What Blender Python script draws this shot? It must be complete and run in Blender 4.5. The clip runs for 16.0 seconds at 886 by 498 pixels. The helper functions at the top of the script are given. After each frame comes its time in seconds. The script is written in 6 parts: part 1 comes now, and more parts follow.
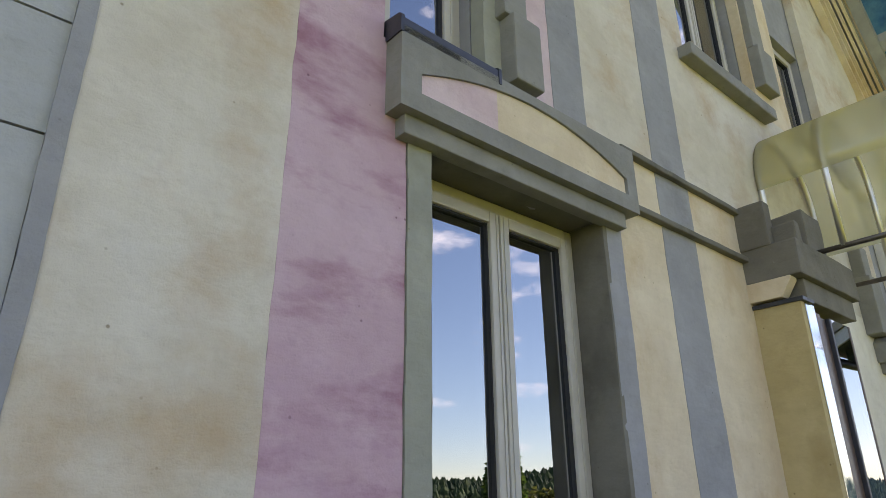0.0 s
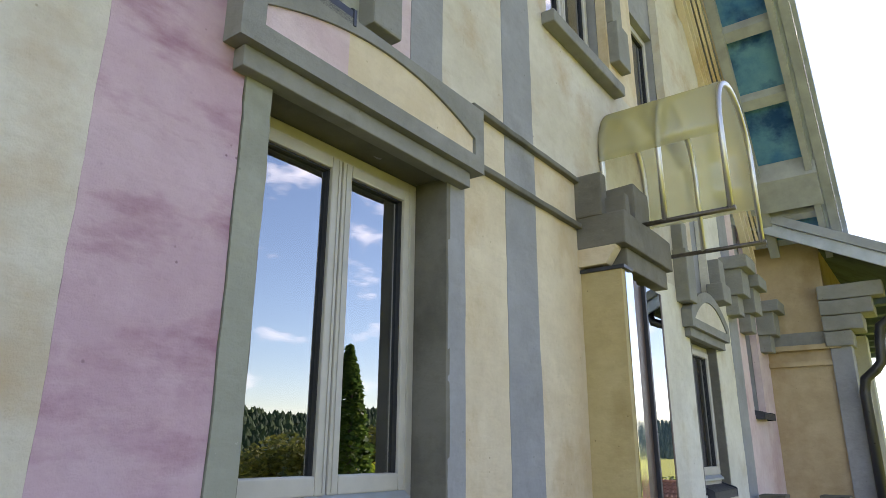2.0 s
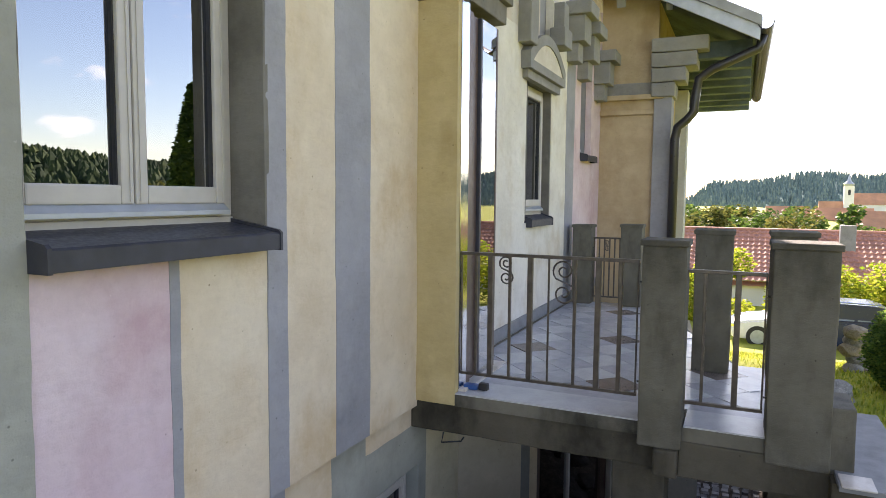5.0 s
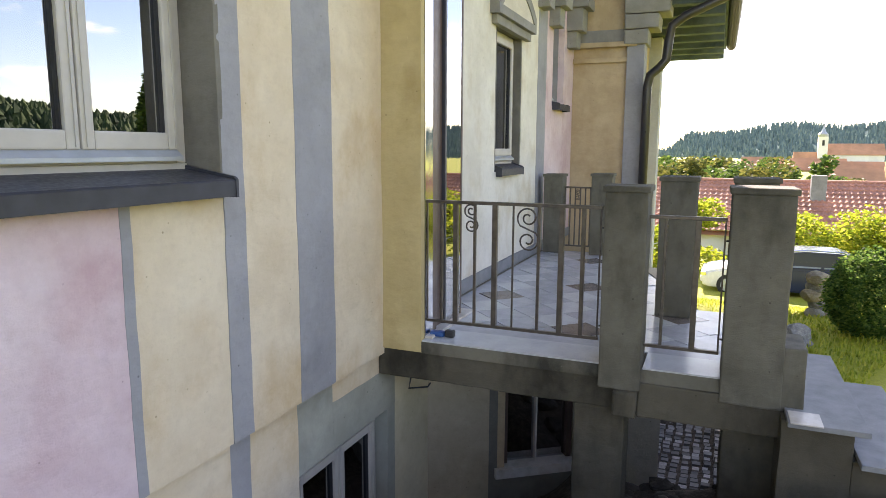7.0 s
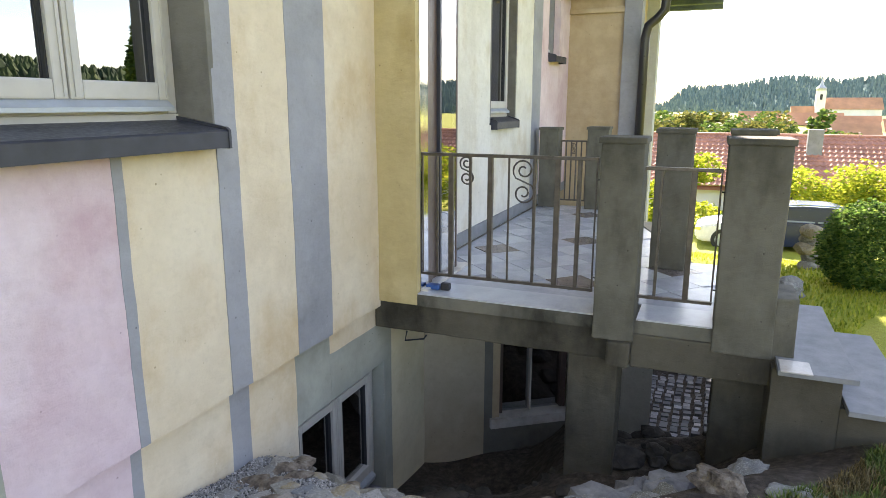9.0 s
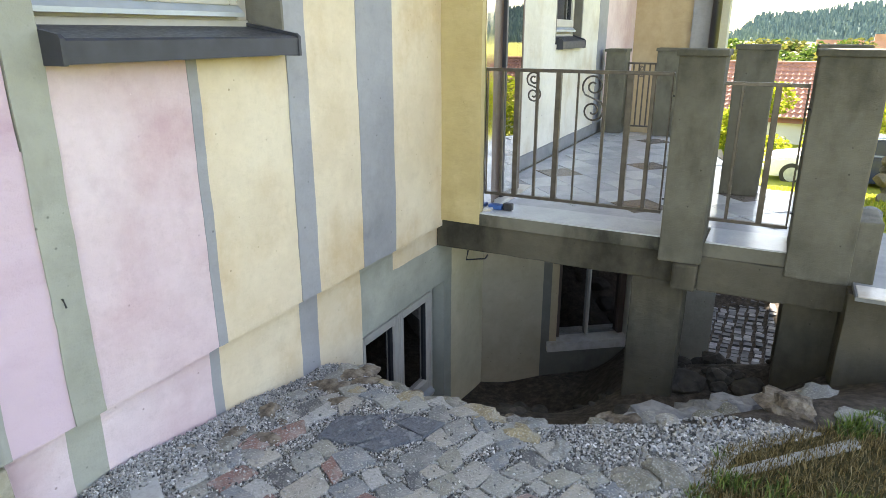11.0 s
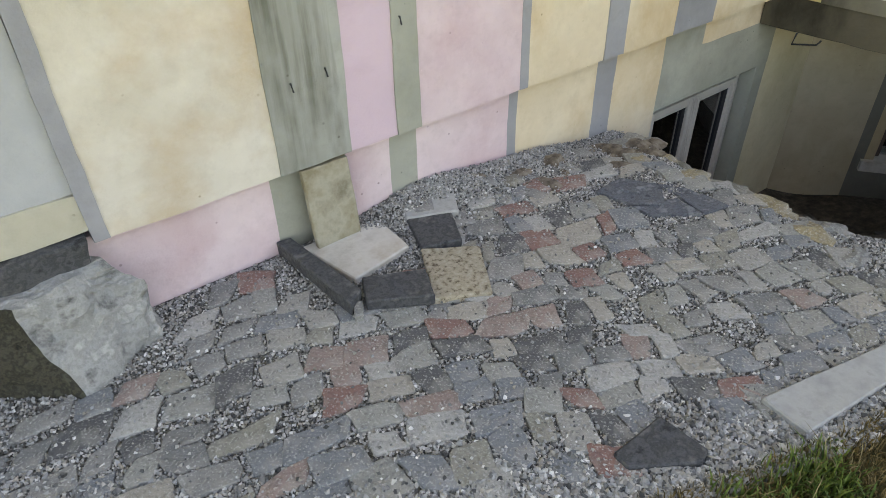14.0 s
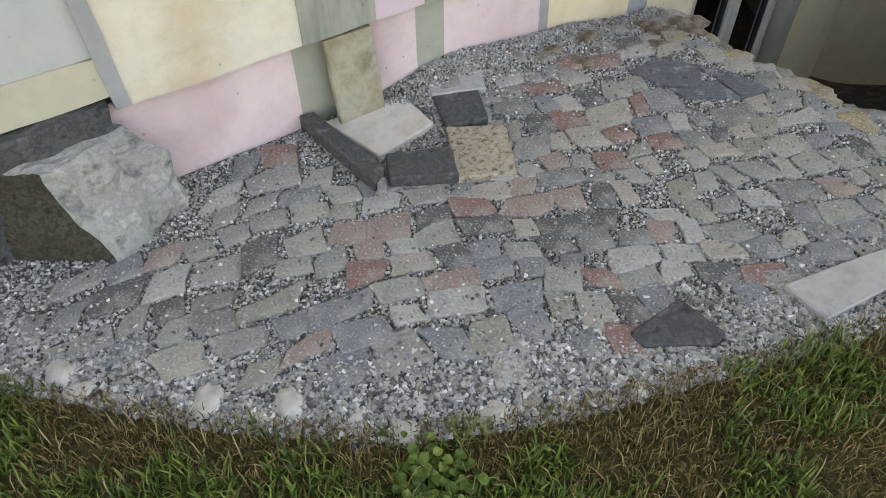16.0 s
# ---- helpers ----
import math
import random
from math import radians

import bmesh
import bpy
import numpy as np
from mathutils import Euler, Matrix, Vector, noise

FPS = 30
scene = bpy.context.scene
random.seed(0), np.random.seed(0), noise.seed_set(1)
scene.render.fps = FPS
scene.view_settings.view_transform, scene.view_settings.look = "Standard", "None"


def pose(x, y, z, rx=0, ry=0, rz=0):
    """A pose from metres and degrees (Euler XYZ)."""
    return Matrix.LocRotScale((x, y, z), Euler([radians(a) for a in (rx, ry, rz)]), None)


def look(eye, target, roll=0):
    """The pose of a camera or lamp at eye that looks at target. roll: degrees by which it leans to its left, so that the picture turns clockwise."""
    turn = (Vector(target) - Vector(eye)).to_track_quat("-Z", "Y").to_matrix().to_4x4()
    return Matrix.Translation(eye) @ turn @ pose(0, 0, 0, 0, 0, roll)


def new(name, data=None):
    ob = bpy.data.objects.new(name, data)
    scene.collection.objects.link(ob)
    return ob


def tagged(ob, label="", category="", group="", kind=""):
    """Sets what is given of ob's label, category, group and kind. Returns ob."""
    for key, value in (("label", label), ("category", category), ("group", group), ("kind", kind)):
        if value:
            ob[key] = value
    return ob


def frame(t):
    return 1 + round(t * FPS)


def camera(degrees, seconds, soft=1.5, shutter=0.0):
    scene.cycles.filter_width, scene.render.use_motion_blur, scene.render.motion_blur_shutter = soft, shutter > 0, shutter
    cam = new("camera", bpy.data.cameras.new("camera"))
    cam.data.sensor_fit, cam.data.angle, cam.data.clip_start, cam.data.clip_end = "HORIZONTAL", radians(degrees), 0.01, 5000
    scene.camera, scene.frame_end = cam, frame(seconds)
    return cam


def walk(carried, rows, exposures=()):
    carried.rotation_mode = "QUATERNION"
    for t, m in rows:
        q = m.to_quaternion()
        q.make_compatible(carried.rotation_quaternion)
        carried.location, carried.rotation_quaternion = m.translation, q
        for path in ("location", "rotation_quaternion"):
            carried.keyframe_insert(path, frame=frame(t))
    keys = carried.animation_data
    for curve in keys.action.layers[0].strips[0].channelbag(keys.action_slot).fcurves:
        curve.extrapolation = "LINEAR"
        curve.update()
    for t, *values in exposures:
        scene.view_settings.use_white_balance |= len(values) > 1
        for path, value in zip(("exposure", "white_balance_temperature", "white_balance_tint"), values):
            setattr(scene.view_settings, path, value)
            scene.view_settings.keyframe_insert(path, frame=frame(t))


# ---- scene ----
cam = camera(67.9, 16.0, 0.85)
PATH = [
    (0, (0.054, -1.737, 1.078), (1.27, -0.335, 1.823), -0.5),
    (0.5, (0.062, -1.783, 1.043), (1.313, -0.409, 1.782), -0.4),
    (1, (0.083, -1.774, 1.096), (1.482, -0.435, 1.596), -0.1),
    (1.5, (0.119, -1.79, 1.152), (1.612, -0.574, 1.693), -0.1),
    (2, (0.133, -1.811, 1.122), (1.671, -0.671, 1.698), 0.3),
    (2.5, (0.173, -1.821, 1.042), (1.769, -0.764, 1.622), 0.4),
    (3, (0.17, -1.83, 1.025), (1.871, -0.84, 1.383), 0.2),
    (3.5, (0.202, -1.901, 1.032), (1.979, -0.982, 1.043), 0.0),
    (4, (0.226, -1.934, 1.045), (2.026, -1.064, 0.989), 0.2),
    (4.5, (0.247, -1.982, 1.019), (2.048, -1.121, 0.896), 0.2),
    (5, (0.22, -1.971, 0.98), (2.035, -1.146, 0.82), 0.5),
    (7.5, (0.263, -2.061, 0.946), (2.09, -1.317, 0.618), 0.2),
    (8, (0.248, -2.052, 0.942), (2.077, -1.323, 0.591), 0.2),
    (8.5, (0.258, -2.057, 0.94), (2.076, -1.321, 0.55), 0.0),
    (10.8, (0.227, -1.993, 0.832), (1.961, -1.206, 0.218), 0.2),
    (11, (0.22, -1.992, 0.829), (1.915, -1.135, 0.204), -0.0),
    (11.5, (0.196, -2.002, 0.816), (1.711, -0.916, 0.091), 0.1),
    (12, (0.185, -2.006, 0.801), (1.641, -0.908, -0.022), -0.1),
    (12.5, (0.167, -2.025, 0.775), (1.575, -0.922, -0.121), -0.2),
    (13, (0.122, -2.007, 0.762), (1.41, -0.844, -0.233), -0.4),
    (13.5, (0.082, -1.984, 0.741), (1.211, -0.742, -0.348), -0.8),
    (14, (0.074, -1.98, 0.725), (1.058, -0.702, -0.458), -1.4),
    (14.5, (0.074, -1.989, 0.706), (0.989, -0.733, -0.552), -1.7),
    (15, (0.075, -1.991, 0.691), (0.938, -0.773, -0.64), -1.8),
    (15.5, (0.074, -1.985, 0.676), (0.892, -0.813, -0.724), -1.8),
    (16, (0.066, -1.983, 0.686), (0.858, -0.838, -0.75), -1.7),
]
EXPOSURES = [(0, 1.37, 6600, 25), (0.5, 1.35, 6650, 23), (1, 1.30, 6550, 23), (1.5, 1.67, 6570, 23), (2, 1.61, 6520, 23), (2.5, 1.05, 6650, 22), (3, 1.01, 6750, 22), (3.5, 1.23, 6800, 24), (4.5, 1.63, 7000, 26), (5, 1.85, 7050, 26), (8, 2.12, 7200, 24), (11, 2.66, 7500, 16), (11.5, 2.32, 7900, 16), (12, 2.32, 8150, 16), (13, 2.42, 8250, 16), (14.5, 2.46, 8900, 17), (16, 2.58, 9000, 17)]
walk(cam, [(t, look(eye, target, roll)) for t, eye, target, roll in PATH], EXPOSURES)

# ---- world, sun, exposure ----
SUN_EL, SUN_AZ = radians(30), radians(10)
world = bpy.data.worlds.new("sky")
scene.world = world
world.use_nodes = True
wn, wl = world.node_tree.nodes, world.node_tree.links
wn.clear()
sky = wn.new("ShaderNodeTexSky")
sky.sky_type, sky.sun_disc = "NISHITA", False
sky.sun_elevation, sky.sun_rotation = SUN_EL, radians(90) - SUN_AZ
sky.dust_density = 0.2
wtc, wmap = wn.new("ShaderNodeTexCoord"), wn.new("ShaderNodeMapping")
wmap.inputs["Scale"].default_value = (4.5, 4.5, 10)
wmap.inputs["Location"].default_value = (0.35, 0.2, 0.1)
cloud = wn.new("ShaderNodeTexNoise")
cloud.inputs["Scale"].default_value, cloud.inputs["Detail"].default_value, cloud.inputs["Roughness"].default_value = 1.7, 7, 0.55
cramp = wn.new("ShaderNodeValToRGB")
cramp.color_ramp.elements[0].position, cramp.color_ramp.elements[1].position = 0.55, 0.74
cmix = wn.new("ShaderNodeMixRGB")
cmix.inputs[2].default_value = (11.0, 10.6, 10.2, 1)
bg, wout = wn.new("ShaderNodeBackground"), wn.new("ShaderNodeOutputWorld")
bg.inputs["Strength"].default_value = 0.11
wl.new(wtc.outputs["Generated"], wmap.inputs[0]); wl.new(wmap.outputs[0], cloud.inputs["Vector"])
wl.new(cloud.outputs[0], cramp.inputs[0]); wl.new(cramp.outputs[0], cmix.inputs[0])
wl.new(sky.outputs[0], cmix.inputs[1]); wl.new(cmix.outputs[0], bg.inputs["Color"]); wl.new(bg.outputs[0], wout.inputs[0])

sun_data = bpy.data.lights.new("sun", "SUN")
sun_data.energy, sun_data.angle, sun_data.color = 5.0, radians(0.5), (1.0, 0.94, 0.84)
sun = new("sun", sun_data)
sun_dir = Vector((math.cos(SUN_AZ) * math.cos(SUN_EL), math.sin(SUN_AZ) * math.cos(SUN_EL), math.sin(SUN_EL)))
sun.matrix_world = look(sun_dir * 60, (0, 0, 0))

# ---- materials ----
def nodes_of(name, rough=0.8, metal=0.0, spec=0.5):
    m = bpy.data.materials.new(name)
    m.use_nodes = True
    nt = m.node_tree
    b = nt.nodes["Principled BSDF"]
    b.inputs["Roughness"].default_value, b.inputs["Metallic"].default_value = rough, metal
    b.inputs["Specular IOR Level"].default_value = spec
    return m, nt, b


def noise_tex(nt, scale, detail=4, rough=0.55, vec=None, stretch=None):
    n = nt.nodes.new("ShaderNodeTexNoise")
    n.inputs["Scale"].default_value, n.inputs["Detail"].default_value, n.inputs["Roughness"].default_value = scale, detail, rough
    tc = nt.nodes.new("ShaderNodeTexCoord")
    src = tc.outputs["Object"]
    if stretch:
        mp = nt.nodes.new("ShaderNodeMapping")
        mp.inputs["Scale"].default_value = stretch
        nt.links.new(src, mp.inputs[0])
        src = mp.outputs[0]
    nt.links.new(src, n.inputs["Vector"])
    return n.outputs[0]


def ramp(nt, fac, stops, mode="LINEAR"):
    r = nt.nodes.new("ShaderNodeValToRGB")
    r.color_ramp.interpolation = mode
    el = r.color_ramp.elements
    while len(el) < len(stops):
        el.new(0.5)
    for e, (p, c) in zip(el, stops):
        e.position, e.color = p, (*c, 1) if len(c) == 3 else c
    nt.links.new(fac, r.inputs[0])
    return r.outputs[0]


def mix(nt, fac, a, b, blend="MIX"):
    x = nt.nodes.new("ShaderNodeMixRGB")
    x.blend_type = blend
    for i, v in ((0, fac), (1, a), (2, b)):
        if isinstance(v, (int, float)):
            x.inputs[i].default_value = v
        elif isinstance(v, tuple):
            x.inputs[i].default_value = (*v, 1)
        else:
            nt.links.new(v, x.inputs[i])
    return x.outputs[0]


def bump(nt, b, height, strength, dist):
    n = nt.nodes.new("ShaderNodeBump")
    n.inputs["Strength"].default_value, n.inputs["Distance"].default_value = strength, dist
    nt.links.new(height, n.inputs["Height"])
    if b.inputs["Normal"].links:
        nt.links.new(b.inputs["Normal"].links[0].from_socket, n.inputs["Normal"])
    nt.links.new(n.outputs[0], b.inputs["Normal"])


def white(v):
    return (v, v, v)


def stucco(name, base, light, stain, stain_at=0.55, grain=0.5, squash=0.75, strength=0.7, pits=0.6):
    """Painted plaster: cloudy colour wash, rusty or dirty stains, chips and pinholes, trowelled relief and sandy grain."""
    m, nt, b = nodes_of(name, 0.9, 0, 0.2)
    c = mix(nt, ramp(nt, noise_tex(nt, 1.3, 5, 0.55), [(0.36, white(0)), (0.64, white(1))]), base, light)
    s = ramp(nt, noise_tex(nt, 1.7, 7, 0.6, stretch=(1, 1, squash)), [(stain_at, white(0)), (stain_at + 0.17, white(strength))])
    c = mix(nt, s, c, stain)
    c = mix(nt, ramp(nt, noise_tex(nt, 4.5, 6, 0.68), [(0.46, white(0)), (0.74, white(0.34))]), c, tuple(min(1, x * 1.25) for x in light))
    c = mix(nt, ramp(nt, noise_tex(nt, 14, 7, 0.72), [(0.50, white(0)), (0.74, white(0.24))]), c, tuple(x * 0.66 for x in base))
    tc, vor = nt.nodes.new("ShaderNodeTexCoord"), nt.nodes.new("ShaderNodeTexVoronoi")
    vor.inputs["Scale"].default_value = 17
    nt.links.new(tc.outputs["Object"], vor.inputs["Vector"])
    hole = ramp(nt, vor.outputs["Distance"], [(0.05, white(1)), (0.11, white(0))])
    some = ramp(nt, noise_tex(nt, 6, 3, 0.6), [(0.52, white(0)), (0.60, white(pits))])
    hole = mix(nt, 1.0, hole, some, "MULTIPLY")
    c = mix(nt, hole, c, tuple(x * 0.42 for x in stain))
    chip = ramp(nt, noise_tex(nt, 26, 4, 0.75), [(0.70, white(0)), (0.73, white(pits * 0.8))])
    c = mix(nt, chip, c, tuple(min(1, x * 1.12 + 0.04) for x in light))
    nt.links.new(c, b.inputs["Base Color"])
    bump(nt, b, noise_tex(nt, 5, 4, 0.5, stretch=(0.7, 1, 1.5)), 0.7, 0.022)
    bump(nt, b, noise_tex(nt, 30, 4, 0.6), 0.45, 0.005)
    bump(nt, b, noise_tex(nt, 150, 4, 0.7), grain, 0.003)
    bump(nt, b, mix(nt, 1.0, white(1.0), hole, "SUBTRACT"), 0.6, 0.004)
    return m


def plain(name, base, rough=0.6, metal=0.0, var=0.18, scale=9, bumpy=0.15, spec=0.5):
    m, nt, b = nodes_of(name, rough, metal, spec)
    c = mix(nt, ramp(nt, noise_tex(nt, scale, 6, 0.62), [(0.3, white(0)), (0.7, white(1))]), tuple(x * (1 - var) for x in base), tuple(min(1, x * (1 + var)) for x in base))
    nt.links.new(c, b.inputs["Base Color"])
    r = ramp(nt, noise_tex(nt, scale * 4, 4), [(0.2, white(max(0, rough - 0.12))), (0.8, white(min(1, rough + 0.12)))])
    nt.links.new(r, b.inputs["Roughness"])
    if bumpy:
        bump(nt, b, noise_tex(nt, scale * 12, 4, 0.6), bumpy, 0.003)
    return m


def rocky(name, stops, scale=6, rough=0.85, depth=0.012, by_object=False, grain=60, island=False):
    m, nt, b = nodes_of(name, rough, 0, 0.3)
    c = ramp(nt, noise_tex(nt, scale, 8, 0.65), stops)
    if by_object:
        oi = nt.nodes.new("ShaderNodeNewGeometry" if island else "ShaderNodeObjectInfo")
        tint = ramp(nt, oi.outputs["Random Per Island" if island else "Random"], by_object, "CONSTANT")
        c = mix(nt, 0.90, c, tint)
        c = mix(nt, ramp(nt, noise_tex(nt, 22, 7, 0.7), [(0.48, white(0)), (0.70, white(0.5))]), c, (0.085, 0.083, 0.077))
        c = mix(nt, ramp(nt, noise_tex(nt, 75, 6, 0.75), [(0.50, white(0)), (0.66, white(0.55))]), c, (0.055, 0.053, 0.048))
        c = mix(nt, ramp(nt, noise_tex(nt, 120, 3, 0.6), [(0.54, white(0)), (0.66, white(0.5))]), c, (0.50, 0.49, 0.46))
        c = mix(nt, ramp(nt, noise_tex(nt, 9, 6, 0.65), [(0.5, white(0)), (0.70, white(0.5))]), c, (0.42, 0.40, 0.36))
    nt.links.new(c, b.inputs["Base Color"])
    bump(nt, b, noise_tex(nt, scale * 2, 6, 0.6), 0.6, depth)
    bump(nt, b, noise_tex(nt, grain, 5, 0.65), 0.5, 0.003)
    return m


M_CREAM = stucco("cream_plaster", (0.53, 0.48, 0.385), (0.63, 0.59, 0.51), (0.46, 0.335, 0.20), 0.49, 0.6, 1.2, 0.75, 0.7)
M_PALE = stucco("pale_cream_plaster", (0.60, 0.565, 0.47), (0.70, 0.67, 0.585), (0.50, 0.41, 0.26), 0.52)
M_YELLOW = stucco("yellow_plaster", (0.59, 0.485, 0.335), (0.67, 0.585, 0.44), (0.49, 0.345, 0.18), 0.50, 0.5, 0.7, 0.65)
M_OCHRE = stucco("ochre_plaster", (0.44, 0.35, 0.17), (0.50, 0.41, 0.22), (0.34, 0.25, 0.10), 0.52)
M_PEACH = stucco("peach_plaster", (0.42, 0.325, 0.20), (0.49, 0.39, 0.25), (0.33, 0.23, 0.12), 0.50)
M_PINK = stucco("pink_plaster", (0.49, 0.335, 0.385), (0.57, 0.43, 0.475), (0.33, 0.165, 0.22), 0.51, 0.5, 2.6, 0.85)
M_ROSE = stucco("pale_pink_plaster", (0.56, 0.42, 0.44), (0.66, 0.55, 0.56), (0.47, 0.30, 0.31), 0.51)
# Brighter light low on this one pink is put into the colour.
def pink_lit_low():
    m = stucco("pink_lit_low", (0.47, 0.315, 0.37), (0.55, 0.41, 0.455), (0.30, 0.14, 0.195), 0.51, 0.5, 2.8, 0.9)
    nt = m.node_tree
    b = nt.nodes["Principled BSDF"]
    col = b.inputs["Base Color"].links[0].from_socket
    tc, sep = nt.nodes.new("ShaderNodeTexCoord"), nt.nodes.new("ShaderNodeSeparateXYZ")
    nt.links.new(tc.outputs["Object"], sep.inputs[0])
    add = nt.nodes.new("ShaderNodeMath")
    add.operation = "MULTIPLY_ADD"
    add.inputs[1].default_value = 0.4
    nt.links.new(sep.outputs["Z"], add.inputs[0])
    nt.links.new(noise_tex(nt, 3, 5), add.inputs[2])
    low_light = ramp(nt, add.outputs[0], [(0.55, white(0.75)), (1.15, white(0.0))])
    nt.links.new(mix(nt, low_light, col, (0.60, 0.47, 0.53)), b.inputs["Base Color"])
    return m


M_PINKLITLOW = pink_lit_low()
M_GREY = stucco("grey_plaster", (0.26, 0.26, 0.27), (0.33, 0.33, 0.34), (0.20, 0.20, 0.205), 0.56)
M_GREEN = stucco("grey_green_plaster", (0.28, 0.283, 0.235), (0.35, 0.353, 0.30), (0.20, 0.20, 0.16), 0.53)
M_STONE = stucco("grey_cast_stone", (0.22, 0.215, 0.195), (0.29, 0.285, 0.265), (0.15, 0.145, 0.125), 0.53, 0.7)
# Darkened plaster: shade of recesses and ledges is put into the colour.
M_SHADETONE = stucco("shade_toned_plaster", (0.145, 0.135, 0.112), (0.20, 0.19, 0.16), (0.085, 0.08, 0.066), 0.52, 0.7)
# Darker and browner than the other cast stone.
M_PORTAL = stucco("dark_portal_stone", (0.15, 0.138, 0.112), (0.20, 0.188, 0.158), (0.09, 0.083, 0.066), 0.52, 0.8)
M_CONC = stucco("weathered_concrete", (0.10, 0.094, 0.072), (0.165, 0.155, 0.122), (0.03, 0.029, 0.022), 0.47, 0.9, 0.4, 0.9)
# Stained concrete, its colour darkened for the shade under the balcony.
M_SHADECONC = stucco("shade_dark_stained_concrete", (0.072, 0.064, 0.047), (0.105, 0.095, 0.07), (0.024, 0.022, 0.016), 0.48, 0.8, 0.45, 0.9)
M_DULLYELLOW = stucco("dull_yellow_plaster", (0.58, 0.50, 0.32), (0.64, 0.57, 0.40), (0.46, 0.37, 0.21), 0.54)
M_DULL = stucco("dull_cream_plaster", (0.41, 0.385, 0.30), (0.47, 0.445, 0.36), (0.33, 0.29, 0.20), 0.54)
M_PANEL = stucco("pale_grey_render", (0.36, 0.37, 0.37), (0.41, 0.42, 0.42), (0.28, 0.29, 0.29), 0.58, 0.3)
M_BAY = stucco("beige_basement_plaster", (0.40, 0.335, 0.225), (0.46, 0.39, 0.28), (0.29, 0.235, 0.15), 0.55)
M_CEMENT = stucco("streaked_cement", (0.28, 0.285, 0.25), (0.36, 0.365, 0.33), (0.17, 0.17, 0.13), 0.52, 0.9, 0.22, 0.7)
def wet_streaks(m, dark):
    """Water stains running down from the tap, wider and darker towards the ledge."""
    nt = m.node_tree
    b = nt.nodes["Principled BSDF"]
    col = b.inputs["Base Color"].links[0].from_socket
    run = ramp(nt, noise_tex(nt, 9, 5, 0.6, stretch=(1.6, 1, 0.10)), [(0.45, white(0)), (0.62, white(0.8))])
    patch = ramp(nt, noise_tex(nt, 3.5, 4, 0.6, stretch=(1, 1, 0.5)), [(0.40, white(0)), (0.56, white(1))])
    nt.links.new(mix(nt, mix(nt, 1.0, run, patch, "MULTIPLY"), col, dark), b.inputs["Base Color"])


wet_streaks(M_CEMENT, (0.10, 0.10, 0.07))
M_FRAME = plain("white_window_paint", (0.46, 0.435, 0.385), 0.4, 0, 0.10, 6, 0.05)
M_RUBBER = plain("black_gasket", (0.02, 0.02, 0.022), 0.6, 0, 0.1)
M_SILL = plain("anthracite_metal", (0.045, 0.047, 0.058), 0.45, 0.3, 0.25, 12, 0.1)
M_ZINC = plain("weathered_zinc", (0.42, 0.45, 0.47), 0.45, 0.5, 0.2, 5, 0.1)
M_IRON = plain("brown_grey_iron", (0.11, 0.095, 0.08), 0.42, 0.7, 0.3, 20, 0.15)
M_STEEL = plain("brushed_steel", (0.60, 0.58, 0.54), 0.38, 1.0, 0.06, 3, 0)
M_CHROME = plain("chrome", (0.75, 0.75, 0.75), 0.12, 1.0, 0.05, 30, 0)
M_MIRROR = plain("polished_steel", (0.50, 0.51, 0.525), 0.08, 1.0, 0.03, 3, 0)
M_BLACKPIPE = plain("black_downpipe", (0.02, 0.02, 0.022), 0.35, 0, 0.1, 10, 0.05)
M_WOODGREY = plain("grey_painted_timber", (0.30, 0.31, 0.315), 0.65, 0, 0.2, 4, 0.3)
M_DOOR = plain("dark_brown_door", (0.10, 0.065, 0.05), 0.45, 0, 0.2, 8, 0.1)
# Near-black stand-in for unlit interiors; their darkness is in the colour.
M_ROOMSHADE = plain("unlit_room_stand_in", (0.02, 0.02, 0.02), 0.9, 0, 0.1)
M_MARBLE = rocky("white_marble", [(0.3, (0.40, 0.37, 0.32)), (0.5, (0.55, 0.52, 0.47)), (0.72, (0.40, 0.34, 0.26))], 6, 0.45, 0.002)
M_TILE = rocky("grey_marble_tile", [(0.3, (0.30, 0.31, 0.33)), (0.7, (0.42, 0.43, 0.45))], 6, 0.22, 0.001)
M_TILE_L = rocky("pale_marble_tile", [(0.3, (0.40, 0.41, 0.42)), (0.7, (0.50, 0.51, 0.52))], 6, 0.22, 0.001)
M_TILE_D = rocky("brown_marble_tile", [(0.3, (0.13, 0.11, 0.10)), (0.7, (0.20, 0.17, 0.15))], 6, 0.22, 0.001)
M_SLATE = rocky("dark_slate", [(0.34, (0.025, 0.027, 0.03)), (0.45, (0.085, 0.087, 0.09)), (0.52, (0.045, 0.047, 0.05)), (0.66, (0.125, 0.124, 0.122))], 17, 0.7, 0.02, grain=45)
M_BLUEROCK = rocky("blue_grey_rock", [(0.3, (0.12, 0.12, 0.125)), (0.5, (0.22, 0.22, 0.225)), (0.7, (0.31, 0.305, 0.295))], 9, 0.85, 0.02)
M_RUBBLE = rocky("dark_brown_rubble", [(0.3, (0.03, 0.027, 0.022)), (0.6, (0.075, 0.066, 0.055)), (0.8, (0.13, 0.12, 0.10))], 8, 0.9, 0.01)
M_TREAD = rocky("grey_stone_tread", [(0.3, (0.17, 0.175, 0.18)), (0.7, (0.25, 0.255, 0.26))], 7, 0.7, 0.003)
